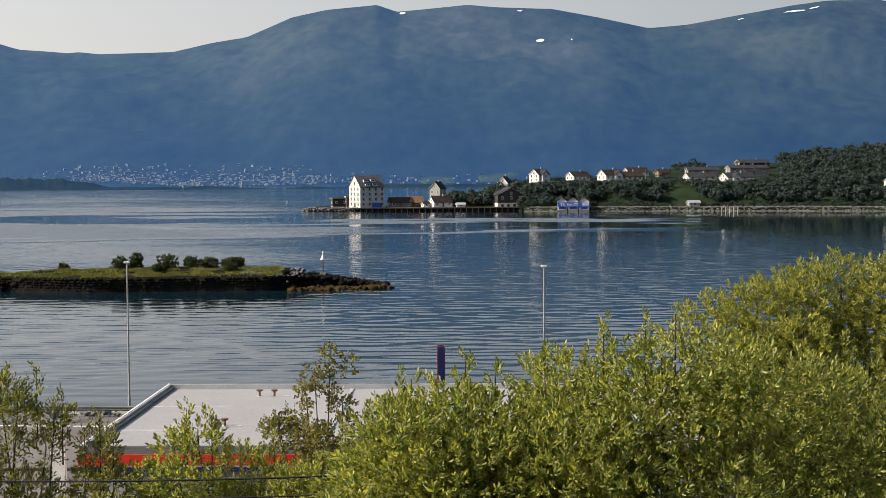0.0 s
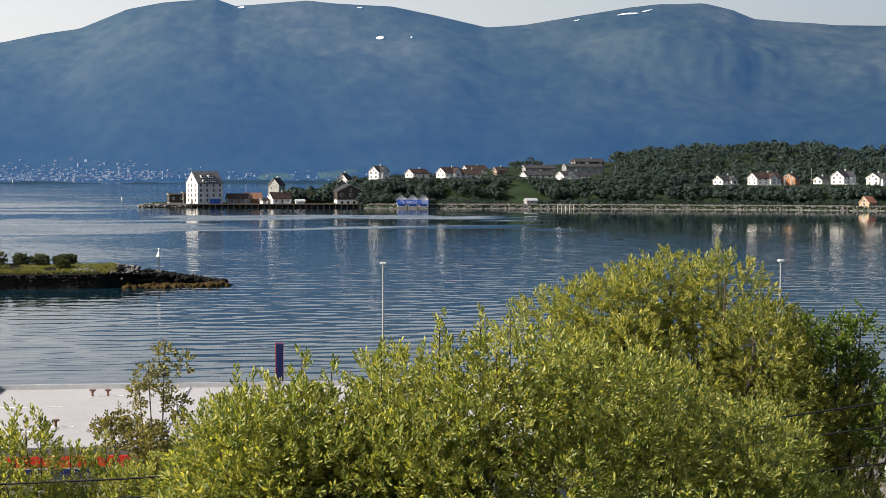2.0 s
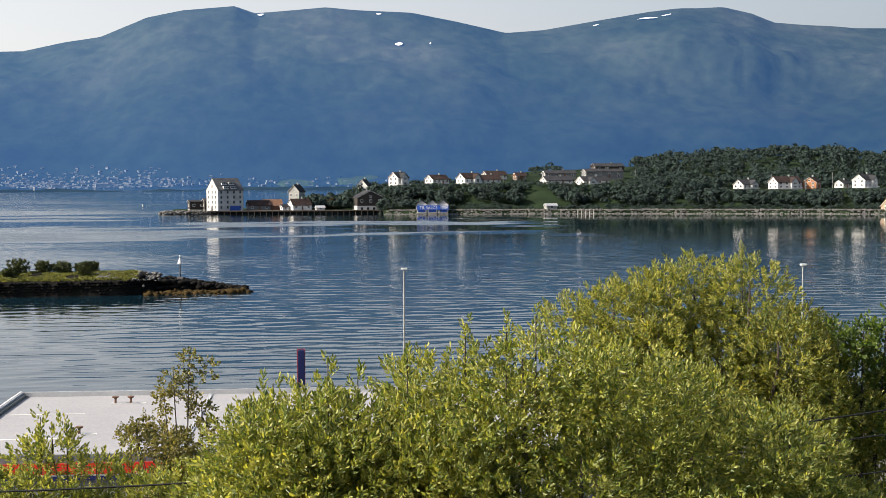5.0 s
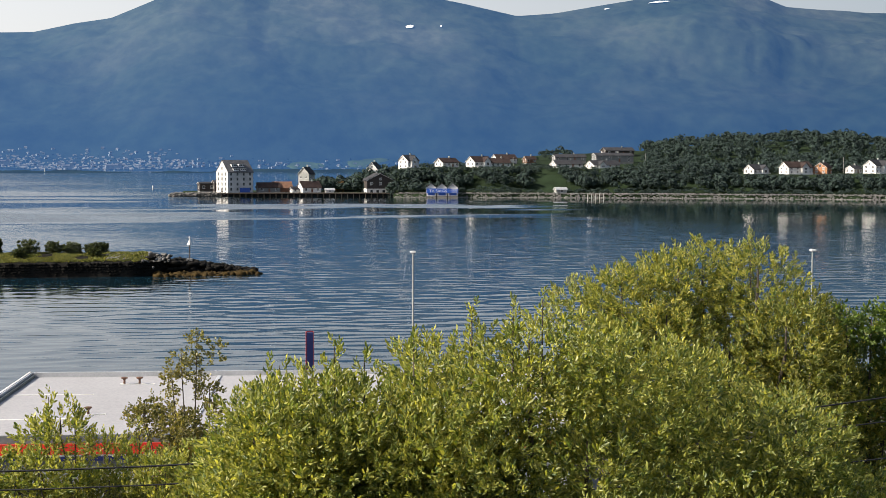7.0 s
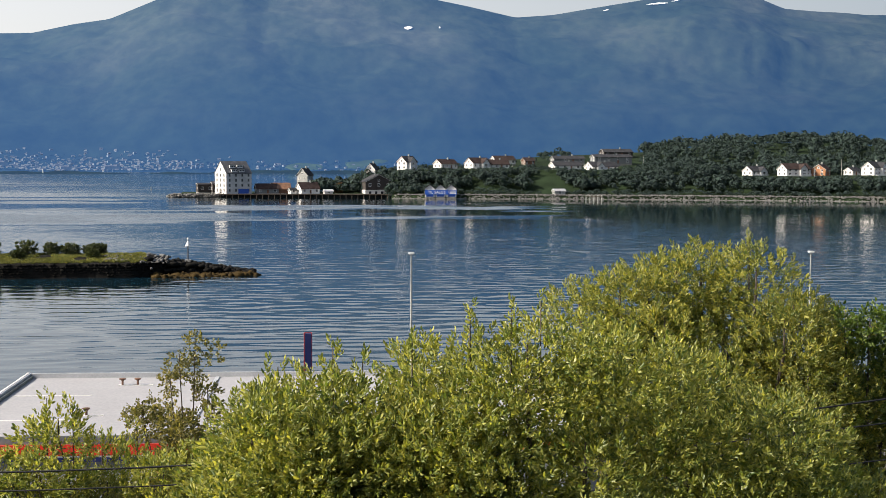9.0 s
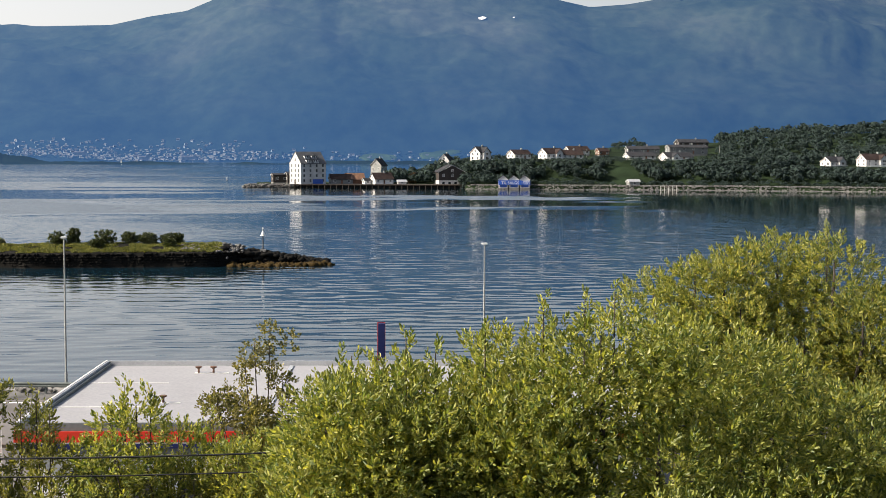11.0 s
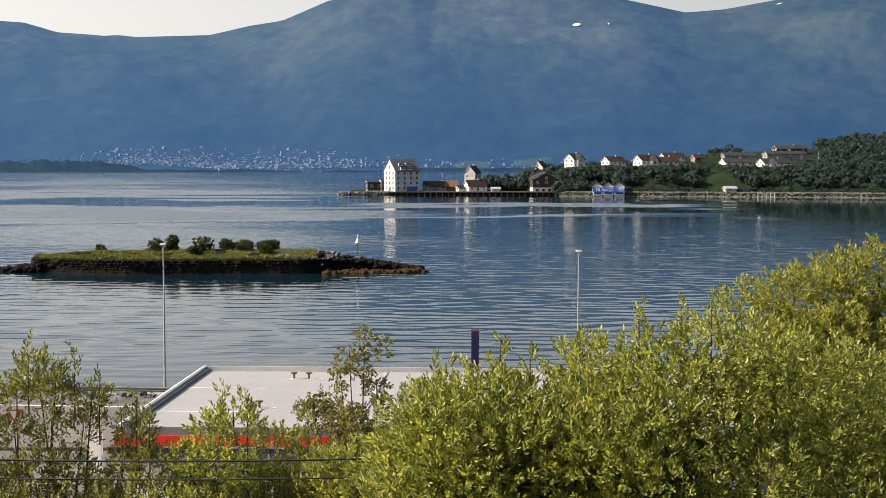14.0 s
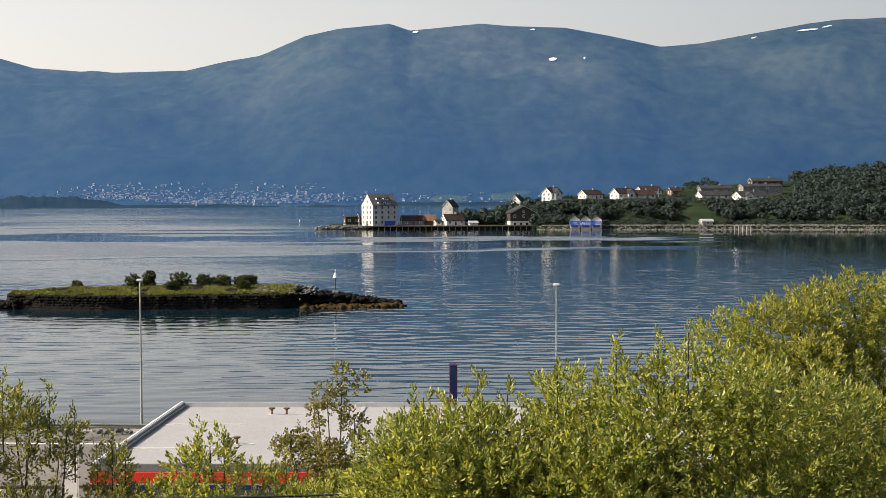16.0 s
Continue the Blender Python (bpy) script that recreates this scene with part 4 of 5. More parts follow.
# ---- the islet ----
def islet():
    def shape(x, y):
        """Height over the water of the islet: x along it, y across."""
        s = (x + 30.0) / 51.0
        half = max(0.0, min(1.0, min(s * 3, (1 - s) * 9)))
        w = (9.3 + 0.5 * noise.noise(Vector((x * 0.15, 0, 2)))) * math.sqrt(half) if half > 0 else 0
        e = w - abs(y)
        if e < 0:
            return max(-2.5, -0.4 + e * 0.8)
        return min(2.25, -0.4 + e * 6.0) + 0.75 * max(0, min(1, (e - 0.8) / 6)) + 0.22 * noise.noise(Vector((x * 0.3, y * 0.3, 0))) + 0.15 * noise.noise(Vector((x * 1.1, y * 1.1, 4)))

    cx, cy = at(-9.6, 231)
    top = thing("islet", cx, cy, 0, 4.0, "low stone-walled islet with grass and rock", "islet", kind="structure")
    xs, ys = list(np.arange(-34, 25, 0.5)), list(np.arange(-11, 11.1, 0.25))
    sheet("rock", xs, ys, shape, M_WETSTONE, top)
    # grass cap
    rng = np.random.default_rng(3)
    n = 15000
    gx, gy = rng.uniform(-29, 17.5, n), rng.uniform(-8.2, 8.2, n)
    gz = np.array([shape(a, b) for a, b in zip(gx, gy)])
    ok = (gz > 2.3) & (np.array([noise.noise(Vector((a * 0.35, b * 0.5, 9))) for a, b in zip(gx, gy)]) > -0.16)
    gx, gy, gz = gx[ok], gy[ok], gz[ok]
    n = len(gx)
    base = np.stack([gx, gy, gz - 0.05], axis=1)
    verts, faces = leaf_cloud(base, np.tile([0, 0, 1.0], (n, 1)) + rng.normal(0, 0.3, (n, 3)), 5, 0.38, 0.12, rng, 1.0, 0.05)
    g = quads("grass", verts, faces, M_GRASS, top)
    tagged(g, "rough yellow-green grass", kind="stuff")
    # wall stones along the front
    r2 = random.Random(8)

    def heap(name, label, mat, count, place):
        spots, sizes = zip(*[place() for i in range(count)])
        tagged(stone_heap(name, spots, sizes, len(label), mat, top), label, kind="stuff")

    def on_wall():
        x, size = r2.uniform(-29, 20.5), r2.uniform(0.2, 0.34)
        for y in np.arange(-10.5, 0, 0.12):
            if shape(x, y) > 0.3:
                break
        return (x, y + size * 0.75, round(r2.uniform(-0.1, 2.1) / 0.42) * 0.42), size

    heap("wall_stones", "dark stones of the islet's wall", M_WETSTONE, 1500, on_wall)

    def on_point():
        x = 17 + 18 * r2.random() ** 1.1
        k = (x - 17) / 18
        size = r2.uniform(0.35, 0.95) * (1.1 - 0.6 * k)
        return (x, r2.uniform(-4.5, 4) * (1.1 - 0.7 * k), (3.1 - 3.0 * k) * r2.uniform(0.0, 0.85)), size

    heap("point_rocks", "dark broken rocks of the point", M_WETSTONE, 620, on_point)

    def on_tip():
        x = r2.uniform(-36, -25)
        k = (x + 36) / 11
        return (x, r2.uniform(-3.5, 3) * (0.4 + k), r2.uniform(0.0, 1.9) * k), r2.uniform(0.3, 0.7)

    heap("tip_rocks", "dark low rocks at the islet's tip", M_WETSTONE, 320, on_tip)

    def on_tide():
        x = r2.uniform(18.5, 35)
        return (x, r2.uniform(-10.2, -6.2) + 0.1 * (x - 18), r2.uniform(-0.2, 0.15)), r2.uniform(0.25, 0.7)

    heap("rockweed", "ochre rockweed on the tide rocks", M_WEED, 260, on_tide)

    def on_end():
        x, y = r2.uniform(11, 21), r2.uniform(-7.5, 7)
        return (x, y, max(0.6, shape(min(x, 18.5), y * 0.8)) + r2.uniform(-0.25, 0.02)), r2.uniform(0.14, 0.36)

    heap("pale_stones", "pale stones at the end of the islet", M_STONE, 260, on_end)
    return top, shape


ISLET, islet_height = islet()


def shrub(x, y, z, w, h, mat, label, count, leaf, seed, sparse=0.0, name="shrub"):
    """A bush: a few stems and a crown of leafy shoots."""
    rng = np.random.default_rng(seed)
    t = thing(name, x, y, z, 0, label, "shrub")
    bm = bmesh.new()
    blobs = []
    for i in range(6):
        a = i * 1.05 + rng.uniform(0, 0.5)
        tip = (math.cos(a) * w * 0.3, math.sin(a) * w * 0.3, h * rng.uniform(0.55, 0.85))
        tube(bm, [(0, 0, -0.3), (tip[0] * 0.3, tip[1] * 0.3, h * 0.3), tip], [w * 0.03, w * 0.022, w * 0.008], 5)
        blobs.append((tip[0], tip[1], tip[2] * 0.8, w * 0.26, w * 0.26, h * 0.26))
        blobs.append((tip[0] * 1.1, tip[1] * 1.1, h * 0.22, w * 0.26, w * 0.26, h * 0.22))
    blobs.append((0, 0, h * 0.5, w * 0.38, w * 0.38, h * 0.42))
    part("stem", bm, M_BARK, t)
    p, d = shoots_on(blobs, count, rng, 0.4, 0.4)
    p[:, 2] = np.maximum(p[:, 2], 0.05)
    verts, faces = leaf_cloud(p, d, 7, leaf, leaf * 0.55, rng, 1.0, leaf)
    tagged(quads("crown", verts, faces, mat, t), kind="stuff")
    return t


for b_, r_, w_, h_ in ((2.62, 768, 5.0, 6.5), (2.2, 772, 4.0, 5.0)):
    shrub(*on_head(b_, r_), w_, h_, M_LEAF_RUST, "rowan with rust-coloured leaves among green scrub", 420, 0.5, 77, name="rowan")


def to_islet(x, y):
    v = ISLET.matrix_basis @ Vector((x, y, 0))
    return v.x, v.y


for i, (lx, w, h) in enumerate(((-9.4, 2.9, 2.3), (-6.9, 1.6, 2.9), (-1.7, 3.3, 2.7), (-2.6, 1.8, 1.4), (2.1, 2.3, 2.1), (5.2, 2.6, 2.2), (8.6, 2.4, 1.8), (10.0, 1.5, 1.9), (-18.8, 1.1, 1.0), (9.1, 1.4, 1.2))):
    x, y = to_islet(lx, -3.5 if i in (3, 9) else 2.0)
    shrub(x, y, islet_height(lx, 0) - 0.1, w, h, M_LEAF_ISLET, "round dark green bush on the grassy islet", 220, 0.32, 40 + i)


def beacon():
    x, y = to_islet(24.2, 1.0)
    b = thing("beacon", x, y, 2.0, 0, "slim navigation beacon with a white conical topmark", "beacon")
    part("mast", tube(bmesh.new(), [(0, 0, -0.6), (0, 0, 3.0)], [0.10, 0.08], 10), M_DARK, b)
    part("topmark", tube(bmesh.new(), [(0, 0, 2.35), (0, 0, 3.1), (0, 0, 3.2)], [0.46, 0.12, 0.08], 12), M_WHITE, b)
    part("lantern", tube(bmesh.new(), [(0, 0, 3.2), (0, 0, 3.5), (0, 0, 3.52), (0, 0, 3.75)], [0.05, 0.05, 0.12, 0.09], 10), M_WHITE, b)
    part("footing", slab(-0.5, 0.5, -0.5, 0.5, -2.2, 0.1, bevel=0.06), M_CONCRETE, b)


beacon()


# ---- the quay and the fuel station ----
def street_lamp(x, y, h, label):
    p = thing("street_lamp", x, y, QUAY, 0, label, "street lamp", "lamps along the quay")
    part("pole", tube(bmesh.new(), [(0, 0, -0.1), (0, 0, 1.2), (0, 0, 1.25), (0, 0, h)], [0.095, 0.095, 0.07, 0.045], 10), M_GREY, p)
    part("lamp_head", slab(-0.2, 0.2, -0.26, 0.14, h - 0.02, h + 0.11, bevel=0.04), M_LAMP, p)
    part("base_plate", slab(-0.2, 0.2, -0.2, 0.2, -0.02, 0.03), M_METAL, p)
    return p


street_lamp(-18.9, 92.0, 10.22, "tall slim galvanised street lamp on the quay")
street_lamp(8.75, 88.0, 10.02, "tall slim galvanised street lamp on the quay")
street_lamp(36.9, 90.8, 9.8, "tall slim galvanised street lamp on the quay")


def guardrail(x0, x1, y):
    g = thing("guardrail", *by_quay(x0, y), QUAY, QUAY_TURN, "galvanised steel guardrail along the quay road", "guardrail")
    L = x1 - x0
    prof = [(0, 0.45), (-0.05, 0.5), (-0.05, 0.56), (0, 0.6), (-0.05, 0.66), (-0.05, 0.72), (0, 0.78), (0.03, 0.78), (0.03, 0.45)]
    part("beam", prism(bmesh.new(), prof, 0, L), M_RAIL, g)
    for i in range(int(L / 4) + 1):
        part("post", slab(i * 4 - 0.06, i * 4 + 0.06, 0.03, 0.15, -0.1, 0.7), M_RAIL, g)


guardrail(-80, 80, 90.6)


def fuel_station():
    x0, y0 = -13.4, 55.4
    s = thing("fuel_station", x0, y0, QUAY, -2.5, "flat-roofed fuel station with red and blue fascia", "fuel station")
    W, D, H = 26.0, 16.6, 5.0
    part("wall", slab(0.5, W - 0.5, 0.5, D - 0.5, 0, H - 1.2), M_WHITE, s)
    part("roof", slab(0.165, W - 0.165, 0.165, D - 0.165, H - 1.2, H - 0.25), M_ROOF, s, "pale grey flat roof membrane")
    for a in ((0, 0.16, 0, D), (W - 0.16, W, 0, D), (0.16, W - 0.16, D - 0.16, D)):
        part("parapet", slab(*a, H - 1.3, H, bevel=0.02), M_PALEMETAL, s)
    # front face coloured darker than the pale side parapets, to imitate its shade
    part("parapet", slab(0.16, W - 0.16, 0, 0.16, H - 1.3, H - 0.03, bevel=0.02), M_GREYDARK, s, "metal parapet front coloured dark grey as if in shade")
    # dark strip added inside the left parapet in place of its cast shadow
    part("shadow_strip", slab(0.17, 0.30, 0.3, D - 0.3, H - 0.24, H - 0.10), M_RAIL, s, "dark strip along the left parapet standing for its shadow")
    part("coping", slab(-0.05, 0.06, -0.05, D + 0.05, H - 0.12, H + 0.02), M_HOUSE, s, "pale metal coping")
    part("fascia", slab(0.0, W, -0.09, -0.003, H - 0.80, H - 0.36), M_RED, s, "red fascia band")
    part("fascia", slab(-0.09, -0.003, -0.09, D, H - 0.80, H - 0.36), M_RED, s, "red fascia band")
    part("fascia_trim", slab(0.0, W, -0.07, -0.003, H - 0.87, H - 0.80), M_WHITE, s)
    part("fascia", slab(0.0, W, -0.09, -0.003, H - 1.05, H - 0.87), M_NAVY, s, "dark blue fascia band")
    for yy in (4.6, 10.9):
        part("roof_seam", slab(0.35, 4.2, yy, yy + 0.14, H - 0.25, H - 0.23), M_HOUSE, s)
    part("roof_joint", slab(9.6, 9.8, 0.3, D - 0.3, H - 0.25, H - 0.2), M_PALEMETAL, s)
    for vx, vy in ((5.2, 13.9), (5.95, 13.9), (4.9, 5.6)):
        v = part("roof_vent", tube(bmesh.new(), [(vx, vy, H - 0.3), (vx, vy, H - 0.02)], [0.06, 0.05], 10), M_RUST, s)
        part("cowl", tube(bmesh.new(), [(vx, vy, H - 0.03), (vx, vy, H + 0.02), (vx, vy, H + 0.05), (vx, vy, H + 0.11), (vx, vy, H + 0.12)], [0.06, 0.07, 0.16, 0.165, 0.12], 10), M_RUST, v, "rusty brown cowl")
        part("plinth", slab(vx - 0.2, vx + 0.75, vy - 0.08, vy + 0.08, H - 0.25, H - 0.21), M_WHITE, v)
    for i in range(5):
        part("shop_window", slab(2 + i * 4.4, 5.4 + i * 4.4, 0.42, 0.52, 0.5, 2.9), M_PANE, s)
    return s


fuel_station()


def pylon():
    x, y = at(1.34, 78)
    p = thing("pylon_sign", x, y, QUAY, 1, "tall narrow red and navy price pylon", "sign")
    part("panel", slab(-0.17, 0.20, -0.18, 0.18, 0.4, 6.15, bevel=0.03), M_NAVY, p)
    part("edge", slab(-0.23, -0.176, -0.12, 0.12, 0.4, 6.2, bevel=0.02), M_DIMRED, p)
    part("edge", slab(0.206, 0.225, -0.2, 0.2, 0.4, 6.2, bevel=0.008), M_DIMRED, p)
    part("edge", slab(-0.22, 0.22, 0.206, 0.26, 0.4, 6.19), M_DIMRED, p)
    part("base", slab(-0.75, 0.75, -0.3, 0.3, -0.1, 0.4), M_CONCRETE, p)


pylon()


def car(x, y, rz, label, paint, length=4.4, height=1.55):
    """A parked car; its nose points along local x."""
    c = thing("car", x, y, QUAY + 0.006, rz, label, "car", "parked cars")
    L, h, H = length / 2, height, 0.88

    def along(profile, half, top=1.0):
        """A side view of (x, z) drawn across the car, drawn in towards the top."""
        bm = bmesh.new()
        rows = [[bm.verts.new((px, s * half * (1.0 if pz < 1.1 else top), pz)) for px, pz in profile] for s in (-1, 1)]
        bm.faces.new(rows[0])
        bm.faces.new(rows[1][::-1])
        n = len(profile)
        for i in range(n):
            bm.faces.new((rows[0][i], rows[1][i], rows[1][(i + 1) % n], rows[0][(i + 1) % n]))
        return bm

    def soft(ob, w):
        m = ob.modifiers.new("edges", "BEVEL")
        m.width, m.segments = w, 3
        for f in ob.data.polygons:
            f.use_smooth = True
        return ob

    soft(part("body", along([(-L, 0.32), (-L + 0.02, 0.95), (-L + 0.25, 1.04), (L - 1.25, 1.02), (L - 0.35, 0.88), (L, 0.72), (L, 0.34), (L - 0.2, 0.24), (-L + 0.2, 0.24)], H), paint, c), 0.09)
    soft(part("glass_cabin", along([(-L + 0.12, 1.0), (-L + 0.55, h - 0.05), (L - 2.1, h - 0.05), (L - 1.15, 1.0)], H - 0.06, 0.82), M_PANE, c), 0.05)
    soft(part("roof", along([(-L + 0.42, h - 0.14), (-L + 0.6, h), (L - 2.25, h), (L - 1.98, h - 0.14)], H - 0.05, 0.84), paint, c), 0.05)
    for s in (-1, 1):
        for px in (-L + 0.95, -0.35, L - 1.75):
            bm = bmesh.new()
            lean = 0.22 if px < -1 else (-0.42 if px > 0.2 else 0.0)
            tube(bm, [(px - lean, s * (H - 0.05), 1.0), (px, s * (H - 0.05) * 0.835, h - 0.08)], [0.055, 0.05], 6)
            part("pillar", bm, paint, c)
        part("door_handle", slab(-0.75, -0.55, s * H - 0.015, s * H + 0.02, 0.84, 0.88), M_METAL, c)
        part("mirror", slab(L - 1.75, L - 1.6, s * (H + 0.12) - 0.09, s * (H + 0.12) + 0.09, 1.0, 1.14, bevel=0.03), paint, c)
        part("headlight", slab(L - 0.28, L + 0.012, s * 0.62 - 0.17, s * 0.62 + 0.17, 0.62, 0.76, bevel=0.03), M_LAMP, c)
        part("tail_light", slab(-L - 0.012, -L + 0.1, s * 0.7 - 0.11, s * 0.7 + 0.11, 0.7, 0.98), M_RED, c)
        for wx in (-L + 0.85, L - 0.85):
            w = part("wheel", tube(bmesh.new(), [(wx, s * 0.68, 0.32), (wx, s * 0.90, 0.32)], [0.32, 0.32], 18), M_RUBBER, c)
            part("rim", tube(bmesh.new(), [(wx, s * 0.89, 0.32), (wx, s * 0.912, 0.32)], [0.21, 0.2], 12), M_METAL, w)
    part("grille", slab(L - 0.05, L + 0.014, -0.4, 0.4, 0.42, 0.6), M_RUBBER, c)
    part("bumper", slab(L - 0.1, L + 0.03, -0.8, 0.8, 0.28, 0.4, bevel=0.02), M_RUBBER, c)
    return c


for bb, r, turn, label, size in ((28.25, 83.0, -64, "white van parked by the quay road", (4.8, 1.9)), (27.85, 71.5, -80, "white people carrier parked on the forecourt", (4.5, 1.7)),
                                 (29.5, 64.0, -75, "white hatchback parked on the forecourt", (4.2, 1.5))):
    car(*at(bb, r), turn, label, M_CARWHITE, *size)


# ---- foreground trees and bushes ----
def profile_blobs(profile, y0, rows, step, size, drop, rng, depth=0.8, lean=0.7):
    """Leaf clumps under an uneven skyline of a crown."""
    out = []
    x0, x1 = profile[0][0], profile[-1][0]
    for j in range(rows):
        x = x0 + rng.uniform(0, step)
        while x < x1:
            r = size * rng.uniform(0.7, 1.15)
            z = EYE + lerp_table(x, profile) - r * 0.9 - j * drop + rng.uniform(-0.1, 0.08) * size
            out.append((x, y0 - j * lean + rng.uniform(-depth, depth), z, r, r * 1.1, r))
            x += step * rng.uniform(0.7, 1.2)
    return out


def tree(name, root, blobs, shoots, per, leaf, width, mat, label, seed, spread=0.9, stem=0.25, inner=0.5, up=0.6, trunk=0.16, extra=(), category="tree"):
    rng = np.random.default_rng(seed)
    t = thing(name, root[0], root[1], root[2], 0, label, category)
    o = np.array(root)
    centre = np.mean([b[:3] for b in blobs], axis=0) - o
    fork = Vector((centre[0] * 0.4, centre[1] * 0.4, max(0.6, centre[2] * 0.45)))
    part("trunk", tube(bmesh.new(), [(0, 0, -0.4), fork * 0.5 + Vector((0.1, 0, 0)), fork], [trunk, trunk * 0.85, trunk * 0.7], 10), M_BARK, t)
    for b in blobs[:: max(1, len(blobs) // 26)]:
        tip = Vector(np.array(b[:3]) - o)
        mid = fork.lerp(tip, 0.5) + Vector((rng.uniform(-0.2, 0.2), rng.uniform(-0.2, 0.2), -0.15))
        end = tip + Vector((0, 0, b[5] * 0.7))
        part("limb", tube(bmesh.new(), [fork, mid, tip, end], [trunk * 0.45, trunk * 0.28, trunk * 0.14, 0.008], 6), M_BARK, t)
    p, d = shoots_on(blobs, shoots, rng, inner, up)
    for ex, ey, ez, eh in extra:
        k = 14
        q = np.stack([np.full(k, ex) + rng.normal(0, 0.06, k), np.full(k, ey) + rng.normal(0, 0.06, k), np.linspace(ez - 0.45, ez + eh, k)], axis=1)
        p, d = np.concatenate([p, q]), np.concatenate([d, np.tile([0, 0, 1.0], (k, 1)) + rng.normal(0, 0.3, (k, 3))])
    if len(extra):
        for ex, ey, ez, eh in extra:
            part("shoot", tube(bmesh.new(), [(ex - o[0], ey - o[1], ez - 0.7 - o[2]), (ex - o[0], ey - o[1], ez + eh - o[2])], [0.014, 0.006], 5), M_BARK, t)
    verts, faces = leaf_cloud(p - o, d, per, leaf, width, rng, spread, stem)
    tagged(quads("crown", verts, faces, mat, t), kind="stuff")
    return t


NEAR = [(-0.75, -3.6), (-0.49, -2.95), (-0.12, -2.33), (0.07, -2.08), (0.69, -2.02), (1.2, -2.12), (1.56, -1.96), (2.12, -1.55), (2.5, -1.65), (2.99, -1.5), (3.8, -1.55), (4.66, -1.96), (5.9, -2.45), (6.84, -3.2), (7.3, -3.9)]
rng = np.random.default_rng(1)
blobs = profile_blobs([(a, b - (0.30 if a < 2 else 0.26)) for a, b in NEAR], 15.3, 6, 0.5, 0.62, 0.55, rng, 0.7, 0.45)
blobs += [(rng.uniform(-0.5, 2.2), 15.0 + rng.uniform(-0.9, 1.4), EYE - rng.uniform(2.8, 4.7), 0.58, 0.6, 0.58) for k in range(80)]
spikes = [(a, b, c - 0.22, e) for a, b, c, e in [(0.02, 15, EYE - 2.35, 0.35), (0.62, 15, EYE - 2.1, 0.3), (2.15, 15, EYE - 1.7, 0.32), (2.65, 15.2, EYE - 1.75, 0.35), (2.95, 15, EYE - 1.6, 0.3), (1.5, 15, EYE - 2.1, 0.35), (0.95, 15, EYE - 2.2, 0.25)]]
tree("willow", (3.4, 16.5, land(3.4, 16.5)), blobs, 28500, 8, 0.083, 0.029, M_LEAF_NEAR, "broad goat willow with yellow-green leaves below the balcony", 21, 1.05, 0.13, up=0.4, extra=spikes)
BACK = [(5.3, -2.75), (5.6, -2.37), (6.35, -1.94), (7.43, -1.45), (8.0, -1.5), (8.72, -1.36), (9.3, -1.3), (9.65, -1.75), (10.1, -2.3), (10.9, -2.6), (11.4, -2.8), (11.8, -3.4), (12.1, -4.3)]
blobs = profile_blobs([(a, b - 0.3) for a, b in BACK], 26.0, 5, 0.75, 0.95, 0.85, rng, 1.0, 0.5)
tree("sallow", (8.6, 26.5, land(8.6, 26.5)), blobs, 16000, 8, 0.100, 0.034, M_LEAF_BACK, "dense round-topped sallow further down the slope", 22, 1.1, 0.15, up=0.4, trunk=0.2, extra=[(9.3, 26, EYE - 1.75, 0.35)])
MAPLE = [(10.7, -2.9), (11.3, -2.8), (11.8, -2.75), (12.0, -3.4), (12.35, -3.85), (12.5, -4.2), (12.75, -4.9), (12.95, -5.6)]
blobs = profile_blobs(MAPLE, 25.0, 3, 0.6, 0.36, 0.75, rng, 0.8, 0.3)
tree("maple", (11.4, 25.5, land(11.4, 25.5)), blobs, 620, 6, 0.115, 0.066, M_LEAF_MAPLE, "young maple with broad bright leaves", 23, 1.2, 0.3, inner=0.3, up=0.2, trunk=0.12)
# the slim birch before the station
rng = np.random.default_rng(4)
blobs = [(-1.33 + rng.normal(0, 0.10 + 0.75 * k / 14), 24 + rng.normal(0, 0.3), EYE - 3.15 - 0.16 * k, 0.16 + 0.008 * k, 0.3, 0.22) for k in range(24)]
blobs += [(-1.45 + rng.uniform(-1.0, 0.95), 24 + rng.normal(0, 0.3), EYE - rng.uniform(4.3, 6.6), 0.34, 0.34, 0.3) for k in range(34)]
tree("birch", (-1.45, 24.2, land(-1.45, 24.2)), blobs, 2900, 6, 0.062, 0.040, M_LEAF_DARK, "slender young birch with small dark leaves", 24, 1.1, 0.12, inner=0.2, up=0.3, trunk=0.06)
# bushes along the slope
rng = np.random.default_rng(6)
LEFT = [(-8.6, -3.6), (-7.6, -3.5), (-7.1, -3.6), (-6.7, -3.2), (-6.3, -3.5), (-6.0, -3.35), (-5.5, -3.9), (-5.0, -4.2), (-4.6, -4.8)]
blobs = profile_blobs(LEFT, 22.0, 5, 0.55, 0.36, 0.65, rng, 0.6, 0.3)
tree("sallow_bush", (-6.4, 22.3, land(-6.4, 22.3)), blobs, 3000, 7, 0.078, 0.032, M_LEAF_OLIVE, "open sallow bush with upright shoots", 25, 0.9, 0.2, inner=0.2, trunk=0.08, category="bush", extra=[(-6.75, 22, EYE - 3.4, 0.5), (-6.0, 22, EYE - 3.5, 0.45), (-5.6, 22, EYE - 3.9, 0.4), (-5.0, 22, EYE - 4.2, 0.35), (-4.75, 21.8, EYE - 4.5, 0.4), (-4.9, 21.7, EYE - 4.7, 0.5), (-5.2, 21.8, EYE - 4.6, 0.6), (-7.4, 22, EYE - 3.6, 0.4)])
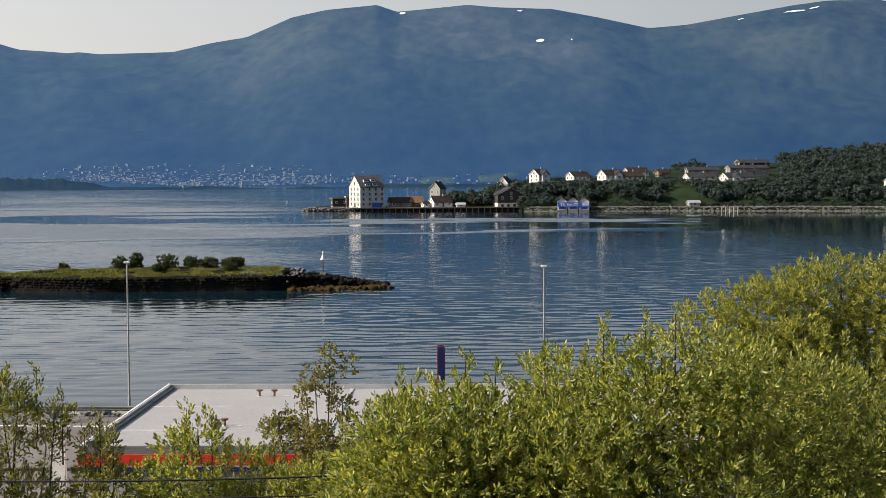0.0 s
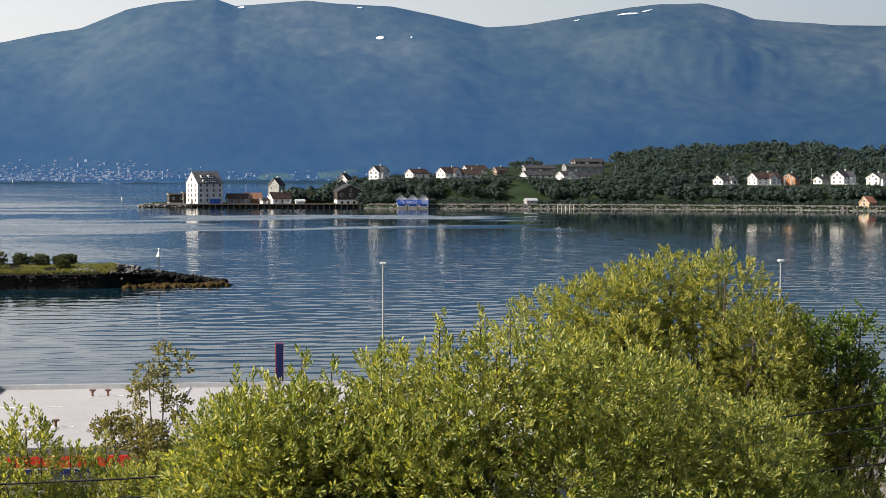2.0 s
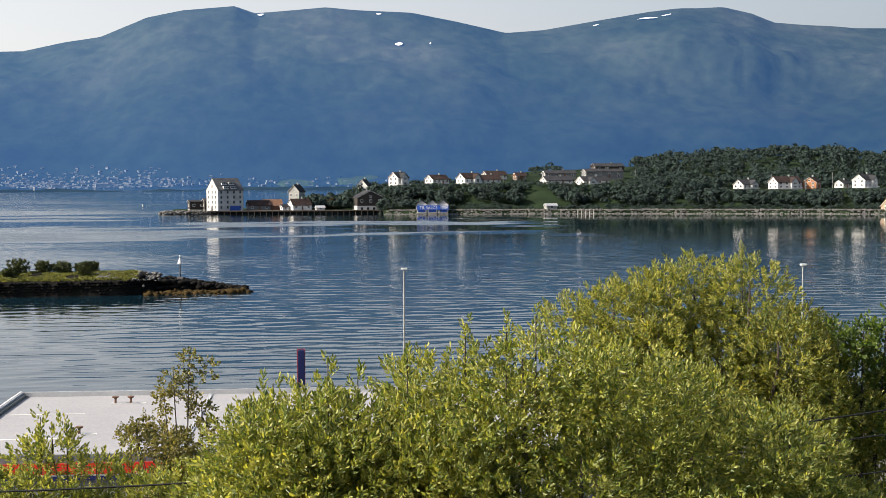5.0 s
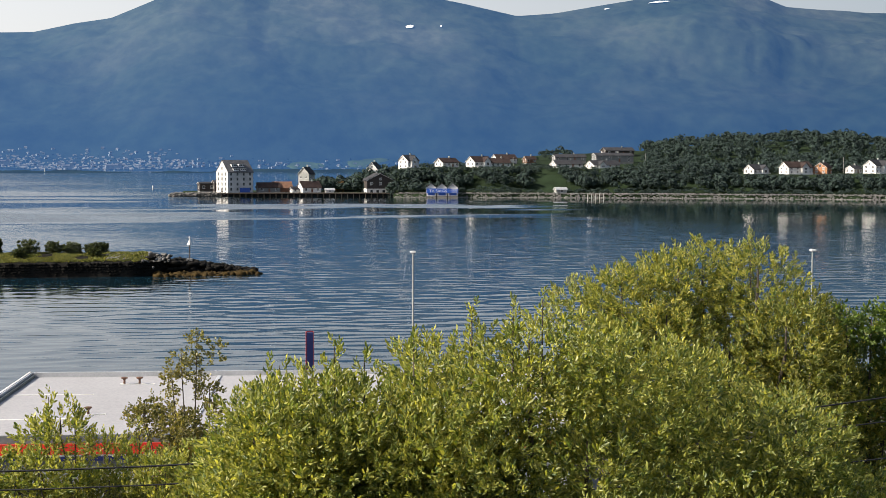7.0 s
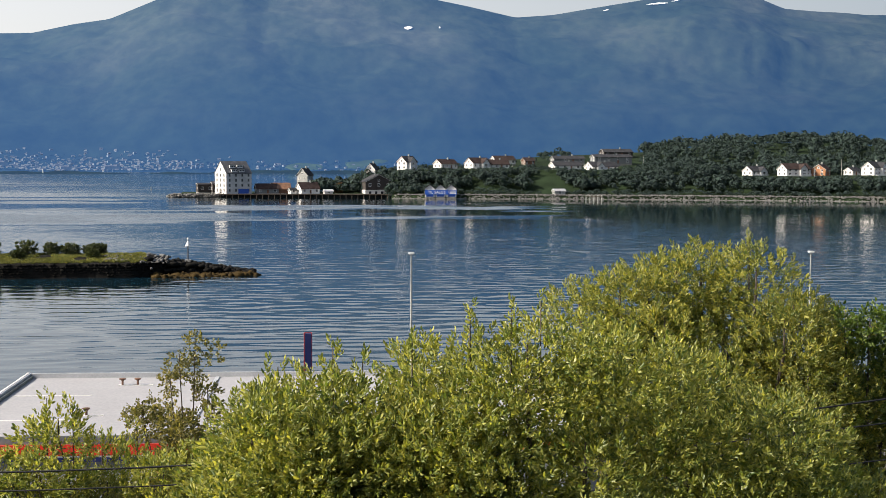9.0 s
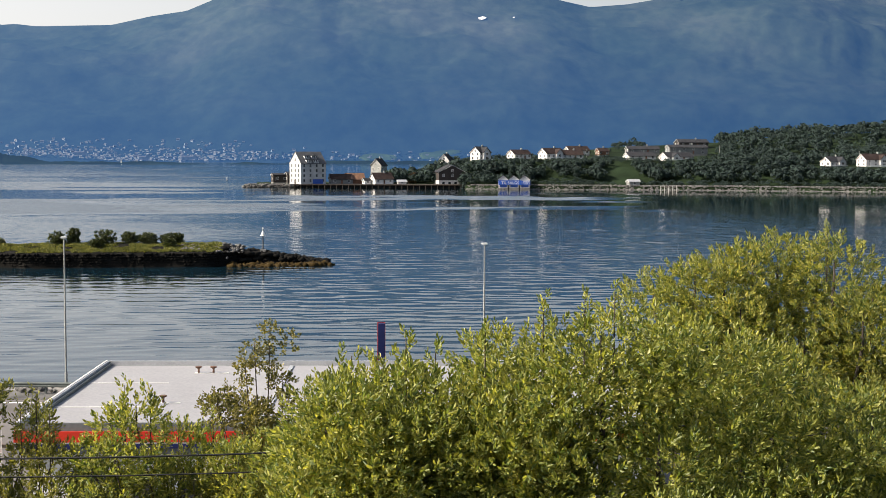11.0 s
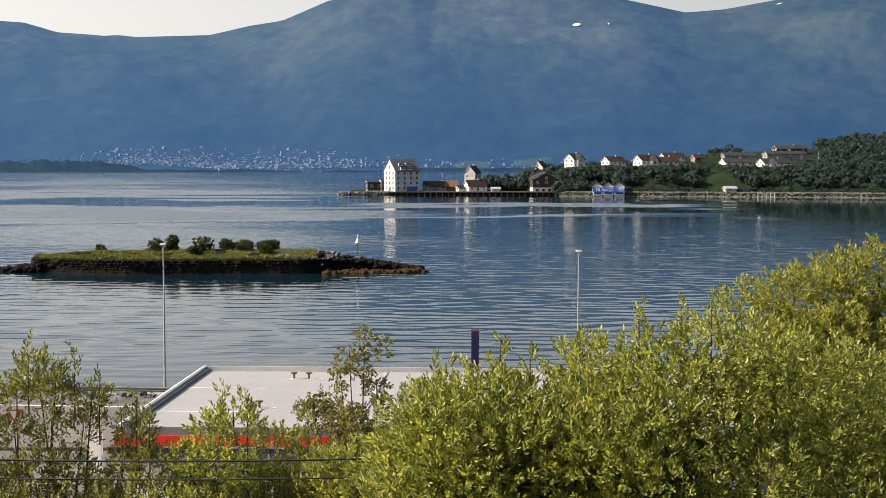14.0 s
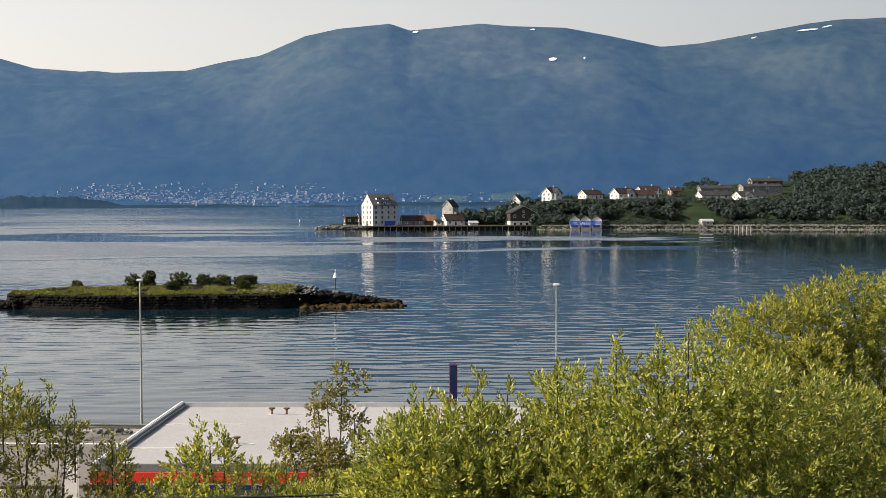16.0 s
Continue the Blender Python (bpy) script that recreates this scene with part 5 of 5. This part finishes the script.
MID = [(-4.5, -4.8), (-4.1, -4.55), (-3.67, -4.0), (-3.3, -3.95), (-3.0, -4.4), (-2.4, -4.6), (-1.6, -4.7), (-0.6, -4.6)]
blobs = profile_blobs(MID, 22.0, 4, 0.5, 0.4, 0.5, rng, 0.6, 0.3)
tree("sallow_bush", (-2.8, 22.4, land(-2.8, 22.4)), blobs, 2600, 8, 0.085, 0.036, M_LEAF_NEAR, "thick sallow bush below the wires", 26, 0.9, 0.2, trunk=0.08, category="bush", extra=[(-3.6, 22, EYE - 4.1, 0.4), (-3.2, 22, EYE - 4.1, 0.3), (-2.2, 22, EYE - 4.6, 0.4)])
LOW = [(-8.6, -5.0), (-7, -4.9), (-5, -5.2), (-4, -5.0), (-2, -5.0), (0, -4.8)]
blobs = profile_blobs(LOW, 21.6, 3, 0.55, 0.5, 0.55, rng, 0.6, 0.3)
tree("sallow_bush", (-5.2, 21.8, land(-5.2, 21.8)), blobs, 3200, 8, 0.085, 0.036, M_LEAF_OLIVE, "low dense sallow scrub on the slope", 27, 0.9, 0.2, trunk=0.08, category="bush")


# ---- overhead cables ----
def cable(pts, radius, label):
    c = thing("overhead_cable", 0, 0, 0, 0, label, "cable", "overhead cables")
    part("cable", tube(bmesh.new(), pts, [radius] * len(pts), 6), M_CABLE, c)


def span(low, bend, x0=-32, x1=34, n=48):
    """A hanging cable: lowest height, and how fast it rises."""
    xs = [x0 + (x1 - x0) * i / n for i in range(n + 1)]
    return [(x, 19.0, low + bend * (x + 4.0) ** 2) for x in xs]


cable(span(13.79, 0.0047), 0.015, "black overhead cable across the slope")
cable(span(13.53, 0.0041), 0.012, "black overhead cable across the slope")
cable(span(13.05, 0.0037), 0.012, "black overhead cable across the slope")


# ---- the far shore ----
def far_shore():
    rng = np.random.default_rng(31)
    looks = [(M_FARWHITE, M_FARROOF, "small white far house on the mountain's foot"), (M_FARCREAM, M_FARROOF, "small cream far house on the mountain's foot"),
             (M_FARWHITE, M_FARROOF, "small grey far house on the mountain's foot")]
    first = []
    for wall, roof, label in looks:
        h = thing("house", 0, 3000, -40, 0, label, "house", "far village")
        part("wall", prism(bmesh.new(), [(-3, -4), (3, -4), (3, 3.4), (0, 5.4), (-3, 3.4)], -4.8, 4.8), wall, h)
        for s in (-1, 1):
            part("roof", prism(bmesh.new(), [(0, 5.45), (s * 3.4, 3.18), (s * 3.4, 3.5), (0, 5.77)], -5.1, 5.1), roof, h)
        for i in range(3):
            part("window", slab(-3.8 + i * 2.9, -2.4 + i * 2.9, -3.06, -2.98, 1.0, 2.3), M_PANE, h)
        first.append(h)
    spots = []
    while len(spots) < 285:
        b = rng.uniform(-14.5, 6) if rng.random() < 0.22 else rng.choice([-12.0, -12.8, -10.5, -8.6, -7.2, -5.2, -3.5]) + rng.normal(0, 0.75)
        r = FOOT + 30 + abs(rng.normal(0, 150))
        if b > -4.5:
            r = FOOT + 30 + abs(rng.normal(0, 60))
        z = mountain(b, r)
        lift = math.degrees(math.atan2(z - EYE, r))
        if z > 1.5 and lift < (0.6 if b < -4.5 else 0.26) and all(abs(b - p) > 0.12 or abs(r - q) > 14 for p, q, _ in spots):
            spots.append((b, r, z))
    for i, (b, r, z) in enumerate(spots):
        src = first[int(rng.choice(3, p=[0.75, 0.1, 0.15]))]
        turn = rng.uniform(-50, 60)
        copy_thing(src, pose(*at(b, r), z + 0.2, 0, 0, turn) @ Matrix.Scale(rng.uniform(0.55, 0.85), 4))
    for h in first:
        b = rng.uniform(-9, -6)
        h.matrix_basis = pose(*at(b, FOOT + 120), mountain(b, FOOT + 120) + 1, 0, 0, 20)
    # dark trees and gardens between the far houses
    k = 5000
    b = rng.uniform(-20, 7, k)
    r = FOOT + 5 + 300 * rng.random(k) ** 1.6
    c = np.array([(*at(p, q), mountain(p, q) + 1.0) for p, q in zip(b, r)])
    lift = np.degrees(np.arctan2(c[:, 2] - EYE, np.hypot(c[:, 0], c[:, 1])))
    c = c[(c[:, 2] > 1.8) & (lift < np.where(b < -4.5, 0.45, 0.2) * rng.random(k) ** 0.7 + 0.02)]
    k = len(c)
    s = rng.uniform(1.2, 3.0, (k, 1))
    e1 = rng.normal(0, 1, (k, 3)) * s * np.array([1.6, 1, 0.3])
    e2 = rng.normal(0, 0.4, (k, 3)) * s + np.array([0, 0, 1.0]) * s * 0.7
    q = np.stack([c - e1, c + e2 * 0.9, c + e1, c - e2 * 0.4], axis=1).reshape(-1, 3)
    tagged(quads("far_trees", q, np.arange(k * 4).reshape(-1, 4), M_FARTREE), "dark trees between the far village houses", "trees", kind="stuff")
    # the many smaller roofs between, too far to tell apart
    ends = np.array([(-3.0, -4.0), (3.0, -4.0), (3.0, 3.2), (0, 5.2), (-3.0, 3.2)])
    tiny = np.array([(x, y, z) for x in (-4.5, 4.5) for y, z in ends])
    V, F = [], []
    while len(V) < 420:
        b = rng.choice([-12.4, -10.5, -8.6, -7.2, -5.2]) + rng.normal(0, 1.0)
        r = FOOT + 20 + abs(rng.normal(0, 130))
        z = mountain(b, r)
        if z < 1.5 or math.degrees(math.atan2(z - EYE, r)) > 0.5:
            continue
        turn = rng.uniform(-0.6, 0.6)
        size = rng.uniform(0.5, 0.8)
        c, d = math.cos(turn) * size, math.sin(turn) * size
        x, y = at(b, r)
        V.append(np.stack([x + tiny[:, 0] * c - tiny[:, 1] * d, y + tiny[:, 0] * d + tiny[:, 1] * c, z + tiny[:, 2] * size], axis=1))
        F.append(np.array([(i, (i + 1) % 5, (i + 1) % 5 + 5, i + 5) for i in range(5)] + [(0, 1, 2, 4), (5, 6, 7, 9)]) + 10 * (len(V) - 1))
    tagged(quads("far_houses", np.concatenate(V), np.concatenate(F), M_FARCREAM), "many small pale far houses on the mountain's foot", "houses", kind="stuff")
    # larger halls by the far water
    for b, L in ((-6.6, 34), (-8.4, 24), (-10.9, 28)):
        x, y = at(b, FOOT + 70)
        h = thing("hall", x, y, mountain(b, FOOT + 70), 12, "long pale industrial hall by the far water", "hall")
        part("wall", slab(-L / 2, L / 2, -8, 8, -6, 9), M_FARCREAM, h)
        part("roof", prism(bmesh.new(), [(-8.6, 9.0), (8.6, 9.0), (0, 11.5)], -L / 2 - 0.5, L / 2 + 0.5), M_FARROOF, h)
        part("tower", slab(L / 2 - 8, L / 2, -8.2, 0, 9, 14), M_FARCREAM, h)


far_shore()


def strip(name, b0, b1, r, depth, top, mat, label, seed):
    """A low wooded tongue of land: one sheet with an uneven crest."""
    bs = list(np.arange(b0, b1 + 0.01, 0.1))
    rows = [0.0, 0.08, 0.3, 0.6, 1.0]
    lift = [-3.0, 2.0, 0.75, 1.0, -0.2]
    v = []
    for k, q in zip(rows, lift):
        for b in bs:
            fade = min(1, (b - b0) / 0.8, (b1 - b) / 2.2)
            crest = top * max(0, fade) * (0.75 + 0.5 * noise.noise(Vector((b * 0.9, seed, 0))) + 0.16 * noise.noise(Vector((b * 7, seed, 3))))
            z = -3 if q == -3.0 else (2.0 * min(1, fade * 4) - 0.3 if q == 2.0 else max(1.2, crest * q))
            v.append((*at(b, r + depth * k), z))
    n = len(bs)
    f = [(j * n + i, j * n + i + 1, (j + 1) * n + i + 1, (j + 1) * n + i) for j in range(len(rows) - 1) for i in range(n - 1)]
    tagged(quads(name, v, f, mat, smooth=True), label, "shore", kind="structure")


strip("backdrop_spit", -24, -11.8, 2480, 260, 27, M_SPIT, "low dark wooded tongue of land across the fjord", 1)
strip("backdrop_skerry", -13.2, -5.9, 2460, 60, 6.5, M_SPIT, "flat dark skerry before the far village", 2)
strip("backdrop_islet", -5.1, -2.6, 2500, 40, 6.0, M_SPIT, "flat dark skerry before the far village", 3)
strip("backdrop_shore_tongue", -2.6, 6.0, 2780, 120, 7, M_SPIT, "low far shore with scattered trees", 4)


def field(b0, b1, r0, r1):
    """A far meadow that dips into the ground at its uneven edge."""
    n, m = 40, 16
    bs, rs = list(np.linspace(b0, b1, n)), list(np.linspace(r0, r1, m))

    def sink(i, j):
        u, w = abs(i / (n - 1) * 2 - 1), abs(j / (m - 1) * 2 - 1)
        return 14 * max(0.0, max(u, w) + 0.55 * noise.noise(Vector((bs[i] * 2.2, rs[j] * 0.02, 0))) - 0.62)

    v = [(*at(bs[i], rs[j]), mountain(bs[i], rs[j]) + 2.5 - sink(i, j)) for j in range(m) for i in range(n)]
    f = [(j * n + i, j * n + i + 1, (j + 1) * n + i + 1, (j + 1) * n + i) for j in range(m - 1) for i in range(n - 1)]
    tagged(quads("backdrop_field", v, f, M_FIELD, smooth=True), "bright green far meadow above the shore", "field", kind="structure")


field(0.3, 2.3, FOOT + 30, FOOT + 130)
field(2.6, 4.9, FOOT + 60, FOOT + 170)


def light_mark(bearing, r, h, label, category):
    x, y = at(bearing, r)
    b = thing(category.replace(" ", "_"), x, y, 0, 0, label, category)
    part("base", tube(bmesh.new(), [(0, 0, -1), (0, 0, h * 0.12)], [h * 0.3, h * 0.22], 10), M_WETSTONE, b)
    part("tower", tube(bmesh.new(), [(0, 0, h * 0.1), (0, 0, h * 0.85)], [h * 0.13, h * 0.09], 10), M_WHITE, b)
    part("lantern", tube(bmesh.new(), [(0, 0, h * 0.85), (0, 0, h * 0.95), (0, 0, h)], [h * 0.1, h * 0.1, 0.02], 10), M_WHITE, b)


light_mark(-9.3, 2470, 8, "small white far lighthouse on a skerry", "lighthouse")
light_mark(-5.05, 960, 2.4, "slim white spar buoy in the fjord", "buoy")


def ship():
    """A blue ferry lying at the headland's quay, seen from its stern quarter."""
    x, y = at(26.65, 717)
    s = thing("ship", x, y, 0, 26, "large blue and white ferry moored with its stern in view", "ship")
    L, B = 90.0, 11.0
    bm = bmesh.new()
    rings = []
    for px, w, z0 in ((0, 0.86, 0.0), (3, 0.96, -1.5), (20, 1.0, -2), (62, 1.0, -2), (80, 0.7, -2), (L, 0.06, -1)):
        h = 7.4 if px < 62 else 7.4 + (px - 62) * 0.09
        rings.append([bm.verts.new(p) for p in ((px, -B / 2 * w, h), (px + 0.5, -B / 2 * w * 0.97, 2.0), (px + 1.6, -B / 2 * w * 0.7, z0), (px + 1.6, B / 2 * w * 0.7, z0), (px + 0.5, B / 2 * w * 0.97, 2.0), (px, B / 2 * w, h))])
    for a, c in zip(rings, rings[1:]):
        for i in range(6):
            bm.faces.new((a[i], a[(i + 1) % 6], c[(i + 1) % 6], c[i]))
    bm.faces.new(rings[0])
    bm.faces.new(rings[-1][::-1])
    part("hull", bm, M_SHIP, s, "deep blue hull")
    part("boot_top", slab(0.45, 1.4, -3.6, 3.6, -0.2, 1.5), M_STERN, s, "orange-red underwater stern")
    for zz in (2.4, 5.6):
        part("stripe", slab(9, 62, -B / 2 - 0.04, -B / 2 + 0.3, zz, zz + 0.28), M_WHITE, s)
    for i in range(4):
        part("text_bar", slab(-0.1, 0.2, -3.2 + i * 1.7, -2.2 + i * 1.7, 4.0, 5.2), M_WHITE, s)
    part("deck", slab(-0.8, 64, -B / 2 - 0.2, B / 2 + 0.2, 7.42, 7.8), M_WHITE, s)
    part("superstructure", slab(9, 60, -B / 2 + 0.4, B / 2 - 0.4, 7.8, 10.6, bevel=0.2), M_WHITE, s)
    part("superstructure", slab(16, 58, -B / 2 + 0.9, B / 2 - 0.9, 10.62, 13.2, bevel=0.2), M_WHITE, s)
    for i in range(18):
        part("window", slab(11 + i * 2.6, 12.6 + i * 2.6, -B / 2 + 0.36, -B / 2 + 0.5, 8.7, 9.7), M_PANE, s)
    for px, py in ((1.5, -3), (4.2, -3.6), (4.2, 2.6), (7.2, -3.4)):
        part("raft_canister", tube(bmesh.new(), [(px, py, 8.5), (px + 1.6, py, 8.5)], [0.55, 0.55], 10), M_WHITE, s)
    for i in range(8):
        part("rail_post", slab(-0.7 + i * 1.2, -0.62 + i * 1.2, -B / 2 - 0.1, -B / 2, 7.8, 8.9), M_WHITE, s)
    part("rail", slab(-0.75, 9, -B / 2 - 0.1, -B / 2 - 0.02, 8.85, 8.95), M_WHITE, s)


ship()


# ---- small things on the quay ----
def quay_stones():
    r2 = random.Random(12)
    bm = bmesh.new()
    for i in range(420):
        s = r2.uniform(0.1, 0.24)
        lumps(bm, (*by_quay(r2.uniform(-55, 75), r2.uniform(90.9, 93.0)), QUAY + 0.1 + s * 0.3), (s * 1.3, s, s * 0.8), r2, 1)
    tagged(part("edge_stones", bm, M_STONE), "grey stones heaped along the quay edge", "stones", kind="stuff")


quay_stones()
ob = part("edge_line", slab(-80, 80, 87.2, 87.45, QUAY + 0.004, QUAY + 0.016), M_WHITE)
ob.matrix_basis = TURNED
tagged(ob, "white painted line along the road edge", "road marking", kind="structure")
ob = part("kerb", slab(-60, -14.5, 74.0, 74.3, QUAY - 0.1, QUAY + 0.16, bevel=0.02), M_TIMBER)
tagged(ob, "low dark timber kerb before the quay road", "kerb", kind="structure")


def yield_sign():
    x, y = at(-17.6, 76)
    s = thing("road_sign", x, y, QUAY, 10, "triangular red-bordered white give-way sign on a post", "road sign")
    part("post", tube(bmesh.new(), [(0, 0, -0.1), (0, 0, 2.7)], [0.03, 0.03], 8), M_METAL, s)
    for k, mat, off, name in ((0.45, M_RED, -0.04, "border"), (0.3, M_WHITE, -0.055, "plate")):
        bm = bmesh.new()
        a = [bm.verts.new((math.cos(q) * k, off, 2.35 + math.sin(q) * k)) for q in (radians(30), radians(150), radians(270))]
        c = [bm.verts.new((v.co.x, off + 0.012, v.co.z)) for v in a]
        bm.faces.new(a)
        bm.faces.new(c[::-1])
        for i in range(3):
            bm.faces.new((a[i], c[i], c[(i + 1) % 3], a[(i + 1) % 3]))
        part(name, bm, mat, s)


def sign_back():
    x, y = at(-14.5, 66)
    s = thing("notice_board", x, y, QUAY, 70, "tall grey notice board on two steel posts, seen edge on", "notice board")
    for px in (-0.6, 0.6):
        part("post", tube(bmesh.new(), [(px, 0, -0.1), (px, 0, 3.9)], [0.07, 0.07], 8), M_METAL, s)
    part("panel", slab(-0.52, 0.52, -0.05, 0.05, 1.0, 3.8), M_PALEMETAL, s)


yield_sign()
sign_back()
